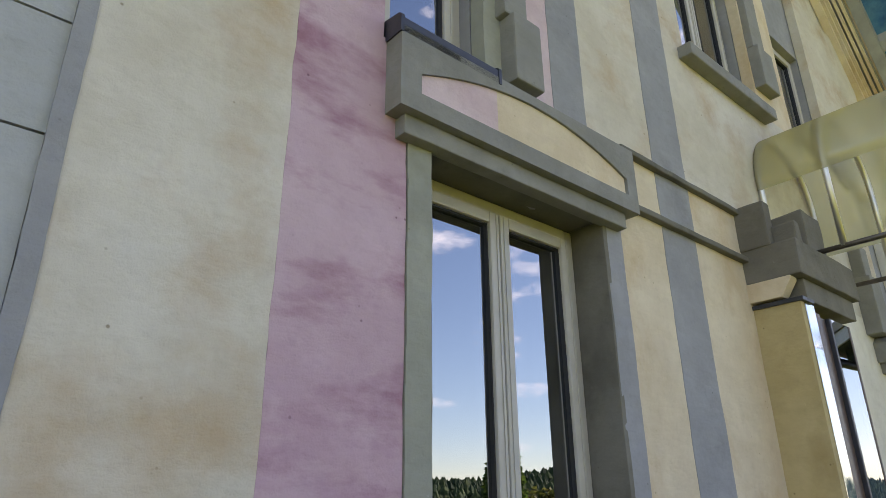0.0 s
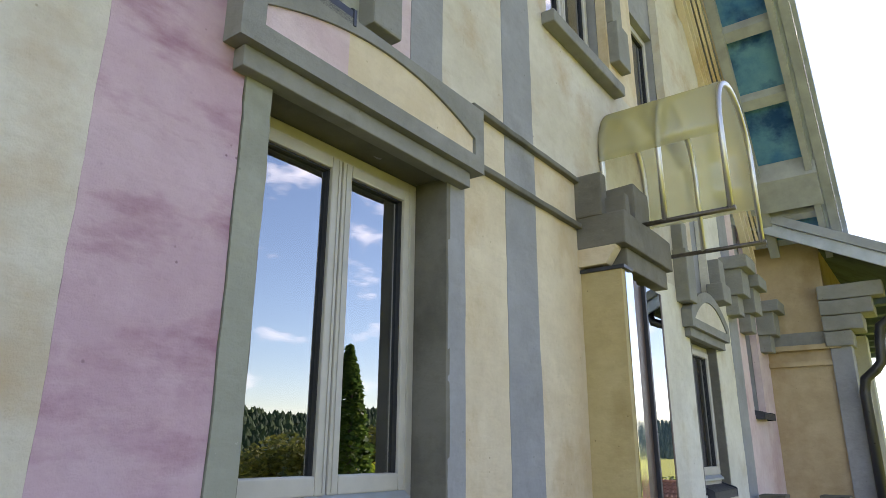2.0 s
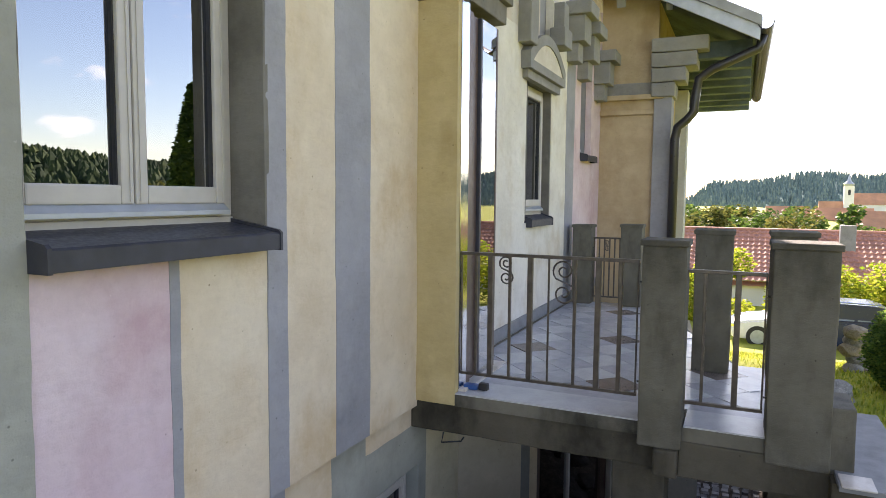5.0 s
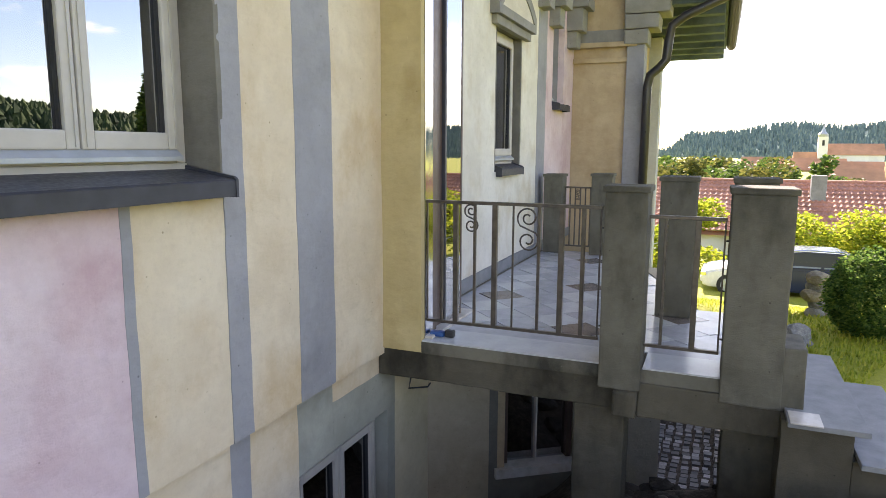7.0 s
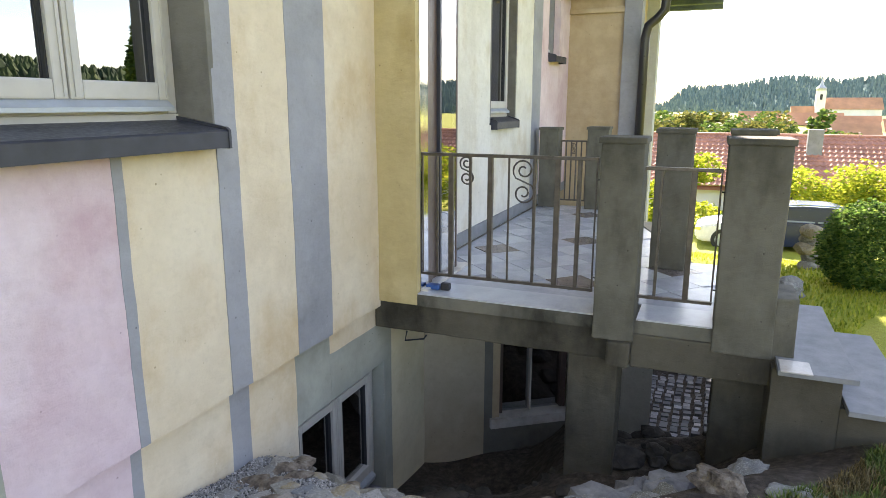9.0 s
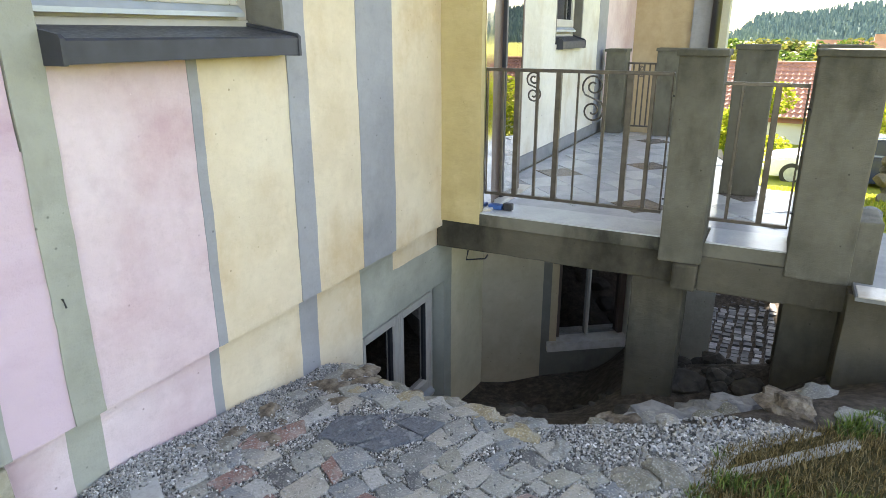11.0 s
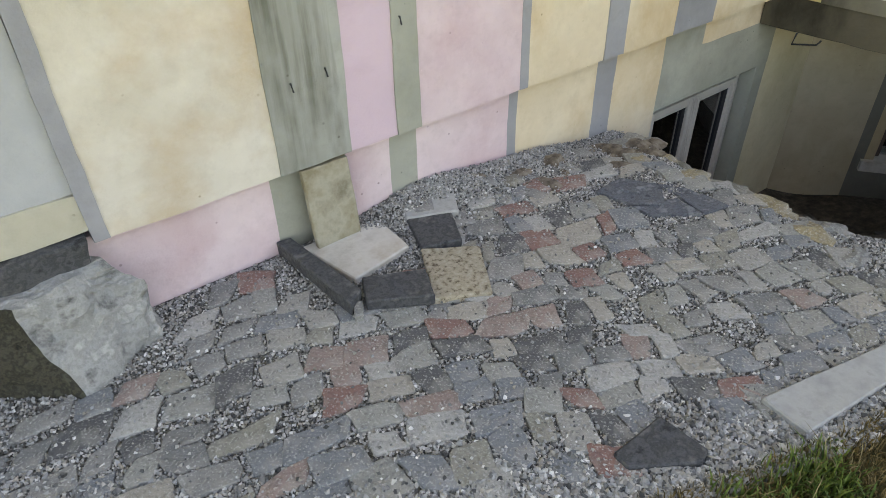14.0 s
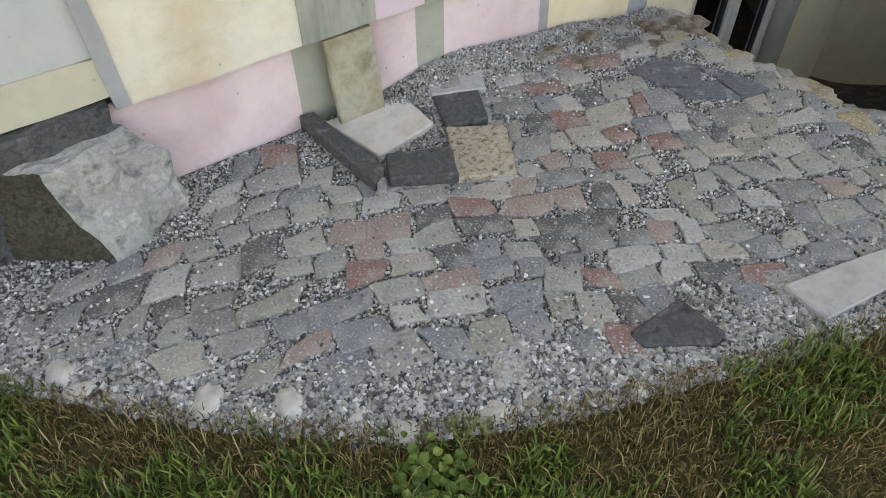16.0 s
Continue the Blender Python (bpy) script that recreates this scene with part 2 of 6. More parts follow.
M_DARKFACE = rocky("dark_rock_face", [(0.32, (0.015, 0.015, 0.011)), (0.44, (0.075, 0.07, 0.05)), (0.52, (0.035, 0.034, 0.025)), (0.62, (0.085, 0.082, 0.06)), (0.74, (0.045, 0.05, 0.026))], 24, 0.95, 0.06, grain=55)
M_TRAV = rocky("pitted_tan_stone", [(0.36, (0.11, 0.085, 0.055)), (0.46, (0.33, 0.285, 0.21)), (0.7, (0.46, 0.42, 0.34))], 46, 0.9, 0.02)
M_BOULDER = rocky("cleft_pale_rock", [(0.30, (0.06, 0.06, 0.056)), (0.38, (0.20, 0.20, 0.19)), (0.46, (0.33, 0.33, 0.315)), (0.53, (0.25, 0.25, 0.236)), (0.61, (0.41, 0.405, 0.385)), (0.70, (0.30, 0.25, 0.18))], 11, 0.9, 0.05, grain=60)
M_KERB = rocky("pale_kerb_stone", [(0.3, (0.27, 0.27, 0.26)), (0.55, (0.36, 0.36, 0.345)), (0.75, (0.22, 0.215, 0.20))], 12, 0.85, 0.006)
M_FIELD = rocky("field_stone", [(0.3, (0.16, 0.15, 0.13)), (0.5, (0.30, 0.28, 0.23)), (0.75, (0.38, 0.36, 0.32))], 5, 0.85, 0.015,
                by_object=[(0.0, (0.17, 0.16, 0.13)), (0.25, (0.27, 0.22, 0.13)), (0.5, (0.20, 0.20, 0.19)), (0.8, (0.29, 0.275, 0.245))])
SETT_TONES = [(0.0, (0.225, 0.222, 0.212)), (0.11, (0.30, 0.288, 0.262)), (0.22, (0.262, 0.262, 0.240)), (0.33, (0.325, 0.300, 0.258)), (0.40, (0.085, 0.087, 0.09)), (0.47, (0.165, 0.168, 0.165)),
              (0.57, (0.225, 0.122, 0.104)), (0.64, (0.355, 0.350, 0.332)), (0.72, (0.172, 0.186, 0.200)), (0.82, (0.27, 0.20, 0.176)), (0.89, (0.24, 0.232, 0.195))]
M_SETT = rocky("paving_stone", [(0.3, (0.12, 0.115, 0.105)), (0.7, (0.36, 0.34, 0.30))], 14, 0.85, 0.01, by_object=SETT_TONES)
M_SETTREST = rocky("outer_paving_stone", [(0.3, (0.12, 0.115, 0.105)), (0.7, (0.36, 0.34, 0.30))], 14, 0.85, 0.01, by_object=SETT_TONES, island=True)
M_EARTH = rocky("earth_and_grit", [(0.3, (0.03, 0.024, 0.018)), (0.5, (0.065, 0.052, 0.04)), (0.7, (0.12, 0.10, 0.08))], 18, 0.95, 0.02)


def per_island(name, stops, rough=0.85, fine=30, thin=0.0):
    m, nt, b = nodes_of(name, rough, 0, 0.3)
    g = nt.nodes.new("ShaderNodeNewGeometry")
    c = ramp(nt, g.outputs["Random Per Island"], stops)
    c = mix(nt, ramp(nt, noise_tex(nt, fine, 4), [(0.3, white(0)), (0.7, white(0.4))]), c, tuple(x * 0.55 for x in stops[0][1]))
    nt.links.new(c, b.inputs["Base Color"])
    if thin:
        t, x = nt.nodes.new("ShaderNodeBsdfTranslucent"), nt.nodes.new("ShaderNodeMixShader")
        x.inputs[0].default_value = thin
        nt.links.new(c, t.inputs["Color"]); nt.links.new(b.outputs[0], x.inputs[1]); nt.links.new(t.outputs[0], x.inputs[2])
        nt.links.new(x.outputs[0], nt.nodes["Material Output"].inputs[0])
    return m


M_GRAVEL = per_island("grey_gravel", [(0, (0.05, 0.05, 0.05)), (0.22, (0.24, 0.24, 0.232)), (0.6, (0.49, 0.485, 0.47)), (0.8, (0.34, 0.31, 0.26)), (1, (0.80, 0.79, 0.77))])
M_LEAF = per_island("leaf", [(0, (0.04, 0.085, 0.016)), (0.5, (0.085, 0.15, 0.028)), (1, (0.15, 0.21, 0.04))], 0.6, 30, 0.5)
M_HEDGE = per_island("hedge_leaf", [(0, (0.16, 0.24, 0.02)), (0.5, (0.34, 0.40, 0.03)), (1, (0.52, 0.50, 0.06))], 0.6, 30, 0.6)
M_OLIVE = per_island("yellowing_leaf", [(0, (0.07, 0.085, 0.02)), (0.5, (0.15, 0.16, 0.035)), (1, (0.26, 0.24, 0.06))], 0.7, 30, 0.4)
# Distance haze is put into these pale blue-green leaf colours.
M_HAZELEAF = per_island("hazed_far_leaf", [(0, (0.12, 0.175, 0.17)), (0.5, (0.17, 0.235, 0.215)), (1, (0.25, 0.31, 0.24))], 0.9, 0.05)
M_HAZELEAF.node_tree.nodes["Principled BSDF"].inputs["Specular IOR Level"].default_value = 0.0
M_WOOD = per_island("wood_leaf", [(0, (0.02, 0.04, 0.015)), (0.6, (0.045, 0.075, 0.025)), (1, (0.08, 0.11, 0.03))], 0.9, 0.3)
M_BARK = plain("bark", (0.09, 0.07, 0.05), 0.9, 0, 0.3, 10, 0.6)


# Grass colours raised: the glow of backlit blades is painted in.
def make_lawn():
    m, nt, b = nodes_of("lawn", 0.9, 0, 0.2)
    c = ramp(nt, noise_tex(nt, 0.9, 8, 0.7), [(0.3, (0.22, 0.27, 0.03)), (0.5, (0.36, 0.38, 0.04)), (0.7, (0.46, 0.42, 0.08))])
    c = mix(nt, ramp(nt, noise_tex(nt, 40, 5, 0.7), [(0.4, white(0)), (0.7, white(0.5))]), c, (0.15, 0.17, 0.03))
    nt.links.new(c, b.inputs["Base Color"])
    bump(nt, b, noise_tex(nt, 60, 5, 0.7), 0.9, 0.03)
    return m


M_LAWN = make_lawn()


def make_glass(name, ior, tint, see=(0.55, 0.58, 0.56)):
    m, nt, b = nodes_of(name)
    nt.nodes.remove(b)
    t, g = nt.nodes.new("ShaderNodeBsdfTransparent"), nt.nodes.new("ShaderNodeBsdfGlossy")
    g.inputs["Roughness"].default_value = 0.0
    g.inputs["Color"].default_value, t.inputs["Color"].default_value = (*tint, 1), (*see, 1)
    f, x = nt.nodes.new("ShaderNodeFresnel"), nt.nodes.new("ShaderNodeMixShader")
    f.inputs["IOR"].default_value = ior
    nt.links.new(f.outputs[0], x.inputs[0]); nt.links.new(t.outputs[0], x.inputs[1]); nt.links.new(g.outputs[0], x.inputs[2])
    nt.links.new(x.outputs[0], nt.nodes["Material Output"].inputs[0])
    return m


M_GLASS = make_glass("coated_glass", 4.1, (0.95, 0.97, 1.0), (0.35, 0.37, 0.36))
# Opaque blue-grey: the sky's reflection in the car windows is painted in.
M_PANESKY = plain("sky_toned_car_pane", (0.15, 0.185, 0.23), 0.06, 0, 0.1, 2, 0)


def make_poly():
    m, nt, b = nodes_of("yellowed_clear_sheet")
    nt.nodes.remove(b)
    t, d, g = nt.nodes.new("ShaderNodeBsdfTransparent"), nt.nodes.new("ShaderNodeBsdfTranslucent"), nt.nodes.new("ShaderNodeBsdfGlossy")
    t.inputs["Color"].default_value = (0.96, 0.95, 0.84, 1)
    d.inputs["Color"].default_value = (0.80, 0.75, 0.52, 1)
    g.inputs["Roughness"].default_value = 0.12
    x, y = nt.nodes.new("ShaderNodeMixShader"), nt.nodes.new("ShaderNodeMixShader")
    x.inputs[0].default_value, y.inputs[0].default_value = 0.34, 0.06
    nt.links.new(t.outputs[0], x.inputs[1]); nt.links.new(d.outputs[0], x.inputs[2])
    nt.links.new(x.outputs[0], y.inputs[1]); nt.links.new(g.outputs[0], y.inputs[2])
    nt.links.new(y.outputs[0], nt.nodes["Material Output"].inputs[0])
    return m


M_POLY = make_poly()

# ---- building helpers ----
ROOT = {}


def thing(name, at, label, category, group="", kind=""):
    """An empty at a thing's base; its parts are given in world metres."""
    e = new(name)
    e.location = at
    e.empty_display_size = 0.1
    ROOT[e] = Vector(at)
    return tagged(e, label, category, group, kind)


def part(name, bm, material, parent=None, label="", smooth=False):
    """Links a bmesh, built in world metres, as one mesh object under a thing or a part."""
    me = bpy.data.meshes.new(name)
    if parent is not None:
        o = ROOT[parent]
        bm.transform(Matrix.Translation(-o))
    bm.to_mesh(me)
    bm.free()
    if smooth:
        for p in me.polygons:
            p.use_smooth = True
    me.materials.append(material)
    ob = new(name, me)
    if parent is not None:
        ob.parent = parent
        ROOT[ob] = ROOT[parent]
    if label:
        ob["label"] = label
    return ob


def add_box(bm, x0, y0, z0, x1, y1, z1, bevel=0.0):
    r = bmesh.ops.create_cube(bm, size=1.0)
    for v in r["verts"]:
        v.co = Vector(((x0 + x1) / 2 + v.co.x * (x1 - x0), (y0 + y1) / 2 + v.co.y * (y1 - y0), (z0 + z1) / 2 + v.co.z * (z1 - z0)))
    if bevel:
        es = list({e for v in r["verts"] for e in v.link_edges})
        bmesh.ops.bevel(bm, geom=es, offset=bevel, segments=2, affect="EDGES", profile=0.6)
    return r["verts"]


def box(x0, y0, z0, x1, y1, z1, bevel=0.0):
    bm = bmesh.new()
    add_box(bm, x0, y0, z0, x1, y1, z1, bevel)
    return bm


def rough_box(x0, y0, z0, x1, y1, z1, bevel=0.008, cut=0.08, wob=0.005, seed=0):
    """A hand-made block: bevelled, cut up and gently uneven."""
    bm = box(x0, y0, z0, x1, y1, z1, bevel)
    for axis, a, b in ((0, x0, x1), (1, y0, y1), (2, z0, z1)):
        n = int(min(14, (b - a) / cut))
        for i in range(1, n):
            co, no = [0, 0, 0], [0, 0, 0]
            co[axis], no[axis] = a + (b - a) * i / n, 1
            bmesh.ops.bisect_plane(bm, geom=bm.verts[:] + bm.edges[:] + bm.faces[:], plane_co=co, plane_no=no)
    for v in bm.verts:
        p = v.co * 6 + Vector((seed * 3.1, 0, 0))
        v.co += Vector((noise.noise(p), noise.noise(p + Vector((9, 0, 0))), noise.noise(p + Vector((0, 9, 0))))) * wob
    return bm


def prism(points, depth, axis="y", at=0.0):
    """A flat outline (two numbers a corner) pushed through from at to at + depth along one axis."""
    bm = bmesh.new()
    def place(a, b, d):
        return {"y": (a, d, b), "x": (d, a, b), "z": (a, b, d)}[axis]
    lo = [bm.verts.new(place(a, b, at)) for a, b in points]
    hi = [bm.verts.new(place(a, b, at + depth)) for a, b in points]
    n = len(points)
    bm.faces.new(lo); bm.faces.new(hi[::-1])
    for i in range(n):
        bm.faces.new((lo[i], hi[i], hi[(i + 1) % n], lo[(i + 1) % n]))
    bmesh.ops.recalc_face_normals(bm, faces=bm.faces[:])
    return bm


def tube(points, r, sides=10, bm=None, close=False):
    """A round bar along a line of points."""
    bm = bm or bmesh.new()
    pts = [Vector(p) for p in points]
    rings = []
    up = Vector((0.123, 0.31, 0.94)).normalized()
    for i, p in enumerate(pts):
        d = (pts[min(i + 1, len(pts) - 1)] - pts[max(i - 1, 0)]).normalized()
        a = d.cross(up).normalized()
        b = d.cross(a)
        rr = r[i] if isinstance(r, (list, tuple)) else r
        rings.append([bm.verts.new(p + (a * math.cos(k * 2 * math.pi / sides) + b * math.sin(k * 2 * math.pi / sides)) * rr) for k in range(sides)])
    for q, s in zip(rings, rings[1:]):
        for k in range(sides):
            bm.faces.new((q[k], q[(k + 1) % sides], s[(k + 1) % sides], s[k]))
    bm.faces.new(rings[0][::-1]); bm.faces.new(rings[-1])
    return bm


def joined(name, verts, faces, material, label, category, kind="stuff"):
    me = bpy.data.meshes.new(name)
    me.from_pydata(verts, [], faces)
    me.materials.append(material)
    return tagged(new(name, me), label, category, "", kind)

# ---- ground ----
def smooth01(a, b, v):
    t = min(1.0, max(0.0, (v - a) / (b - a)))
    return t * t * (3 - 2 * t)


def ground_z(x, y):
    z = -0.80 + 0.012 * noise.noise(Vector((x * 1.3, y * 1.3, 0)))
    pit = -1.46 + 0.20 * smooth01(-0.9, -2.5, y) + 0.05 * noise.noise(Vector((x * 2, y * 2, 4)))
    pit += 0.22 * smooth01(-2.0, -2.6, y)
    near = smooth01(-0.6, 0.0, y)
    pit -= 0.34 * near
    pit -= 0.66 * smooth01(3.5, 4.9, x) * smooth01(-1.5, -0.7, y) * (1 - smooth01(6.0, 7.0, x)) * (1 - 0.5 * near)
    z -= 0.10 * smooth01(2.1, 2.7, x) * near
    lip = 2.47 + 0.28 * near + 0.35 * smooth01(-1.0, -1.9, y) + 0.55 * smooth01(-1.6, -2.6, y)
    into = smooth01(lip, lip + 1.0 + 0.15 * near, x)
    side = 1 - smooth01(-2.5, -3.0, y)
    out = 1 - smooth01(8.0, 9.0, x)
    z += (pit - z) * into * side * out
    z -= 0.80 * smooth01(4.55, 5.8, x) * (1 - smooth01(-2.40, -2.75, y)) * (1 - smooth01(-1.6, -1.0, y)) * (1 - smooth01(8.6, 10.0, x))
    z += 0.07 * math.exp(-((x - 1.5) ** 2 / 0.12 + (y - 0.05) ** 2 / 0.03))
    z -= 2.45 * smooth01(6.0, 22.0, x) + 1.9 * smooth01(20.0, 60.0, x)
    z -= 1.2 * smooth01(-5.0, -40.0, y)
    return z


def ground_sheet():
    def lines(fine, a, b, far):
        inner = list(np.arange(a, b + 1e-6, fine))
        lo, hi, step = [], [], fine
        v = b
        while v < far:
            step *= 1.28
            v += step
            hi.append(v)
        v, step = a, fine
        while v > -far:
            step *= 1.28
            v -= step
            lo.append(v)
        return lo[::-1] + inner + hi
    xs, ys = lines(0.07, -0.6, 7.0, 2500), lines(0.07, -3.2, 0.2, 2500)
    verts = [(x, y, ground_z(x, y)) for y in ys for x in xs]
    n = len(xs)
    faces = [(j * n + i, j * n + i + 1, (j + 1) * n + i + 1, (j + 1) * n + i) for j in range(len(ys) - 1) for i in range(n - 1)]
    ob = joined("ground", verts, faces, M_LAWN, "sunlit green lawn with dry patches around the house, sun glow raised into its colour", "ground", "structure")
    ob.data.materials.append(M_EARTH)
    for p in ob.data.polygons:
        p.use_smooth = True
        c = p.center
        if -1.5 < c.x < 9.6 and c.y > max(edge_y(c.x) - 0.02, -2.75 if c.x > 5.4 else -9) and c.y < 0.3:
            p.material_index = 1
    return ob


def edge_y(x):
    """Where the gravel border meets the grass."""
    pts = [(-2.0, 0.2), (-0.6, -0.25), (-0.34, -0.50), (0.07, -0.95), (0.42, -1.25), (0.80, -1.45), (1.69, -1.77), (2.3, -1.86), (2.8, -2.0), (3.4, -2.62), (4.3, -3.2), (8.0, -3.0)]
    for (a, ya), (b, yb) in zip(pts, pts[1:]):
        if x <= b:
            return ya + (yb - ya) * max(0.0, (x - a) / (b - a))
    return pts[-1][1]


ground_sheet()

# ---- south wall ----
LEDGE = -0.445
wall = thing("wall_south", (0, 0, 0), "striped plaster facade in cream, pink and grey paint", "wall", kind="structure")


def strip(name, x0, x1, z0, z1, y, mat, depth=0.085, wob=0.006, parent=None, label=""):
    """One painted field of the plaster, with hand-cut edges and a slightly uneven face."""
    bm = bmesh.new()
    nx, nz = max(2, int((x1 - x0) / 0.06) + 1), max(2, int((z1 - z0) / 0.06) + 1)
    grid = []
    for j in range(nz + 1):
        z = z0 + (z1 - z0) * j / nz
        row = []
        for i in range(nx + 1):
            x = x0 + (x1 - x0) * i / nx
            e = (noise.noise(Vector((round(x, 3) * 5, z * 4.0, 3.3))) + 0.6 * noise.noise(Vector((round(x, 3) * 5, z * 15.0, 6.1)))) * wob if i in (0, nx) else 0
            ez = (noise.noise(Vector((x * 5, round(z, 3) * 7.0, 8.3))) + 0.6 * noise.noise(Vector((x * 19, round(z, 3) * 7.0, 2.1)))) * wob if j in (0, nz) else 0
            d = noise.noise(Vector((x * 2.3, z * 2.3, 1.7))) * 0.004 + noise.noise(Vector((x * 9, z * 9, 5.7))) * 0.0012
            row.append(bm.verts.new((x + e, y + d, z + ez)))
        grid.append(row)
    for j in range(nz):
        for i in range(nx):
            bm.faces.new((grid[j][i], grid[j][i + 1], grid[j + 1][i + 1], grid[j + 1][i]))
    ring = [grid[0][i] for i in range(nx + 1)] + [grid[j][nx] for j in range(1, nz + 1)] + [grid[nz][i] for i in range(nx - 1, -1, -1)] + [grid[j][0] for j in range(nz - 1, 0, -1)]
    back = [bm.verts.new((v.co.x, y + depth, v.co.z)) for v in ring]
    for i in range(len(ring)):
        k = (i + 1) % len(ring)
        bm.faces.new((ring[i], back[i], back[k], ring[k]))
    rim = set(ring)
    for f in bm.faces:
        f.smooth = True
    for e in bm.edges:
        if e.verts[0] in rim and e.verts[1] in rim and any(len({v for v in f.verts if v not in rim} & set(back)) for f in e.link_faces):
            e.smooth = False
        if len(e.link_faces) == 2 and e.calc_face_angle(0) > 0.6:
            e.smooth = False
    return part(name, bm, mat, parent or wall, label)


CORE = 0.09
TOP = 6.2
def core_piece(x0, x1, z0, z1, y0=CORE, y1=0.42):
    return part("masonry", box(x0, y0, z0, x1, y1, z1), M_GREY, wall)


# masonry behind the plaster, leaving the window openings free
W1 = (1.50, 2.60, 0.78, 2.42)
WB = (3.19, 4.28, -1.95, -0.90)
for x0, x1, z0, z1 in ((-4.0, 1.27, -1.2, TOP), (1.27, W1[0], -1.2, 2.84), (1.27, W1[0], 4.4, TOP), (1.82, 2.05, 2.84, 4.4), (2.05, 2.6, 2.84, 2.96), (W1[0], W1[1], -1.2, W1[2]), (W1[0], W1[1], W1[3], 2.84), (W1[1], 3.19, -2.0, 2.96),
                       (3.19, 4.25, WB[3], 2.96), (3.19, 4.28, -2.3, WB[2]), (4.28, 5.06, -2.3, -0.45), (4.25, 4.28, WB[3], -0.45), (2.60, 3.80, 2.96, 4.06), (2.05, 2.60, 2.96, 3.0),
                       (2.05, 3.80, 4.06, TOP), (2.05, 2.6, 3.0, 4.06), (4.25, 4.95, 2.3, 4.06), (3.80, 4.25, 2.96, 4.06), (4.95, 6.54, -0.45, 4.06), (6.54, 7.38, -2.0, 0.72), (6.54, 7.38, 2.14, 4.06),
                       (7.38, 8.85, -2.0, 4.06), (8.85, 9.5, -2.0, 1.5), (8.85, 9.5, 3.0, 4.06), (9.5, 10.2, -2.0, 4.06), (4.95, 5.6, 4.06, TOP), (6.5, 7.38, 4.06, TOP), (5.6, 6.5, 5.4, TOP), (3.80, 4.95, 5.45, TOP), (1.5, 2.05, 4.4, TOP)):
    core_piece(x0, x1, z0, z1)

# painted fields above the ledge
for z0, z1 in ((-0.27, 1.976), (1.984, 2.326), (2.334, 4.2), (4.21, TOP)):
    strip("plaster_field", -3.5, 0.235, z0, z1, 0.012, M_PANEL, 0.078, 0.001, label="pale grey render panel")
strip("plaster_field", -3.5, 0.235, -0.40, -0.27, 0.002, M_DULL)
strip("plaster_field", 0.235, 0.285, LEDGE, TOP, -0.004, M_GREY)
strip("plaster_field", 0.285, 0.875, LEDGE, 0.49, 0, M_CREAM, label="rough cream plaster")
strip("plaster_field", 0.285, 0.89, 0.49, TOP, 0, M_CREAM)
strip("plaster_field", 0.89, 1.38, 0.49, 2.83, -0.001, M_PINKLITLOW, label="stained rose pink plaster with brighter light painted in low down")
strip("plaster_field", 0.89, 1.26, 2.83, TOP, -0.001, M_PINKLITLOW)
strip("plaster_field", 1.175, 1.39, LEDGE, 0.49, -0.001, M_PINKLITLOW)
strip("plaster_field", 0.875, 1.175, LEDGE, 0.49, -0.006, M_CEMENT, label="bare streaked cement patch round the tap")
strip("plaster_field", 1.385, 1.50, LEDGE, 2.46, -0.008, M_GREEN)
strip("plaster_field", 1.50, 2.045, LEDGE, 0.78, 0, M_ROSE, label="pale pink plaster")
strip("plaster_field", 2.045, 2.095, LEDGE, 0.78, -0.003, M_GREY)
strip("plaster_field", 2.095, 2.61, LEDGE, 0.78, 0, M_YELLOW)
strip("plaster_field", 2.61, 2.755, LEDGE, 2.46, -0.006, M_GREY)
strip("plaster_field", 2.755, 3.17, LEDGE, 2.57, 0, M_YELLOW)
strip("plaster_field", 3.17, 3.525, LEDGE, 2.57, -0.003, M_GREY)
strip("plaster_field", 3.525, 4.18, LEDGE, 2.57, 0, M_YELLOW)
# string course and upper storey
strip("string_course", 2.76, 3.17, 2.57, 2.90, -0.003, M_YELLOW)
strip("string_course", 3.17, 3.525, 2.57, 2.90, -0.006, M_GREY)
strip("string_course", 3.525, 4.22, 2.57, 2.90, -0.003, M_YELLOW)
# Mouldings coloured dark to paint in the shadow lines of the ledges.
for z in (2.55, 2.885):
    part("string_moulding", rough_box(2.80, -0.042, z, 4.16, 0.01, z + 0.035, 0.008, 0.1, 0.004, z), M_SHADETONE, wall, "thin stone moulding coloured dark for its shadow line")
strip("plaster_field", 1.38, 1.50, 2.46, 2.83, 0, M_PINK)
strip("plaster_field", 1.82, 2.05, 2.83, 4.4, -0.004, M_GREEN)
strip("plaster_field", 1.26, 1.50, 4.4, TOP, 0, M_CREAM)
strip("plaster_field", 1.50, 2.05, 4.4, TOP, 0, M_CREAM)
strip("plaster_field", 1.50, 2.05, 2.46, 2.83, 0.002, M_PINK)
strip("plaster_field", 2.05, 2.30, 2.46, TOP, 0.0, M_ROSE)
strip("plaster_field", 2.30, 2.56, 2.46, TOP, -0.003, M_GREY)
strip("plaster_field", 2.56, 2.76, 2.46, TOP, 0, M_CREAM)
strip("plaster_field", 2.76, 3.17, 2.90, TOP, 0, M_CREAM)
strip("plaster_field", 3.17, 3.525, 2.90, TOP, -0.003, M_GREY)
strip("plaster_field", 3.525, 4.22, 2.90, 4.06, 0, M_CREAM)
strip("plaster_field", 3.525, 3.80, 4.06, TOP, 0, M_CREAM)
strip("plaster_field", 4.22, 6.9, 2.56, 4.06, 0, M_CREAM)
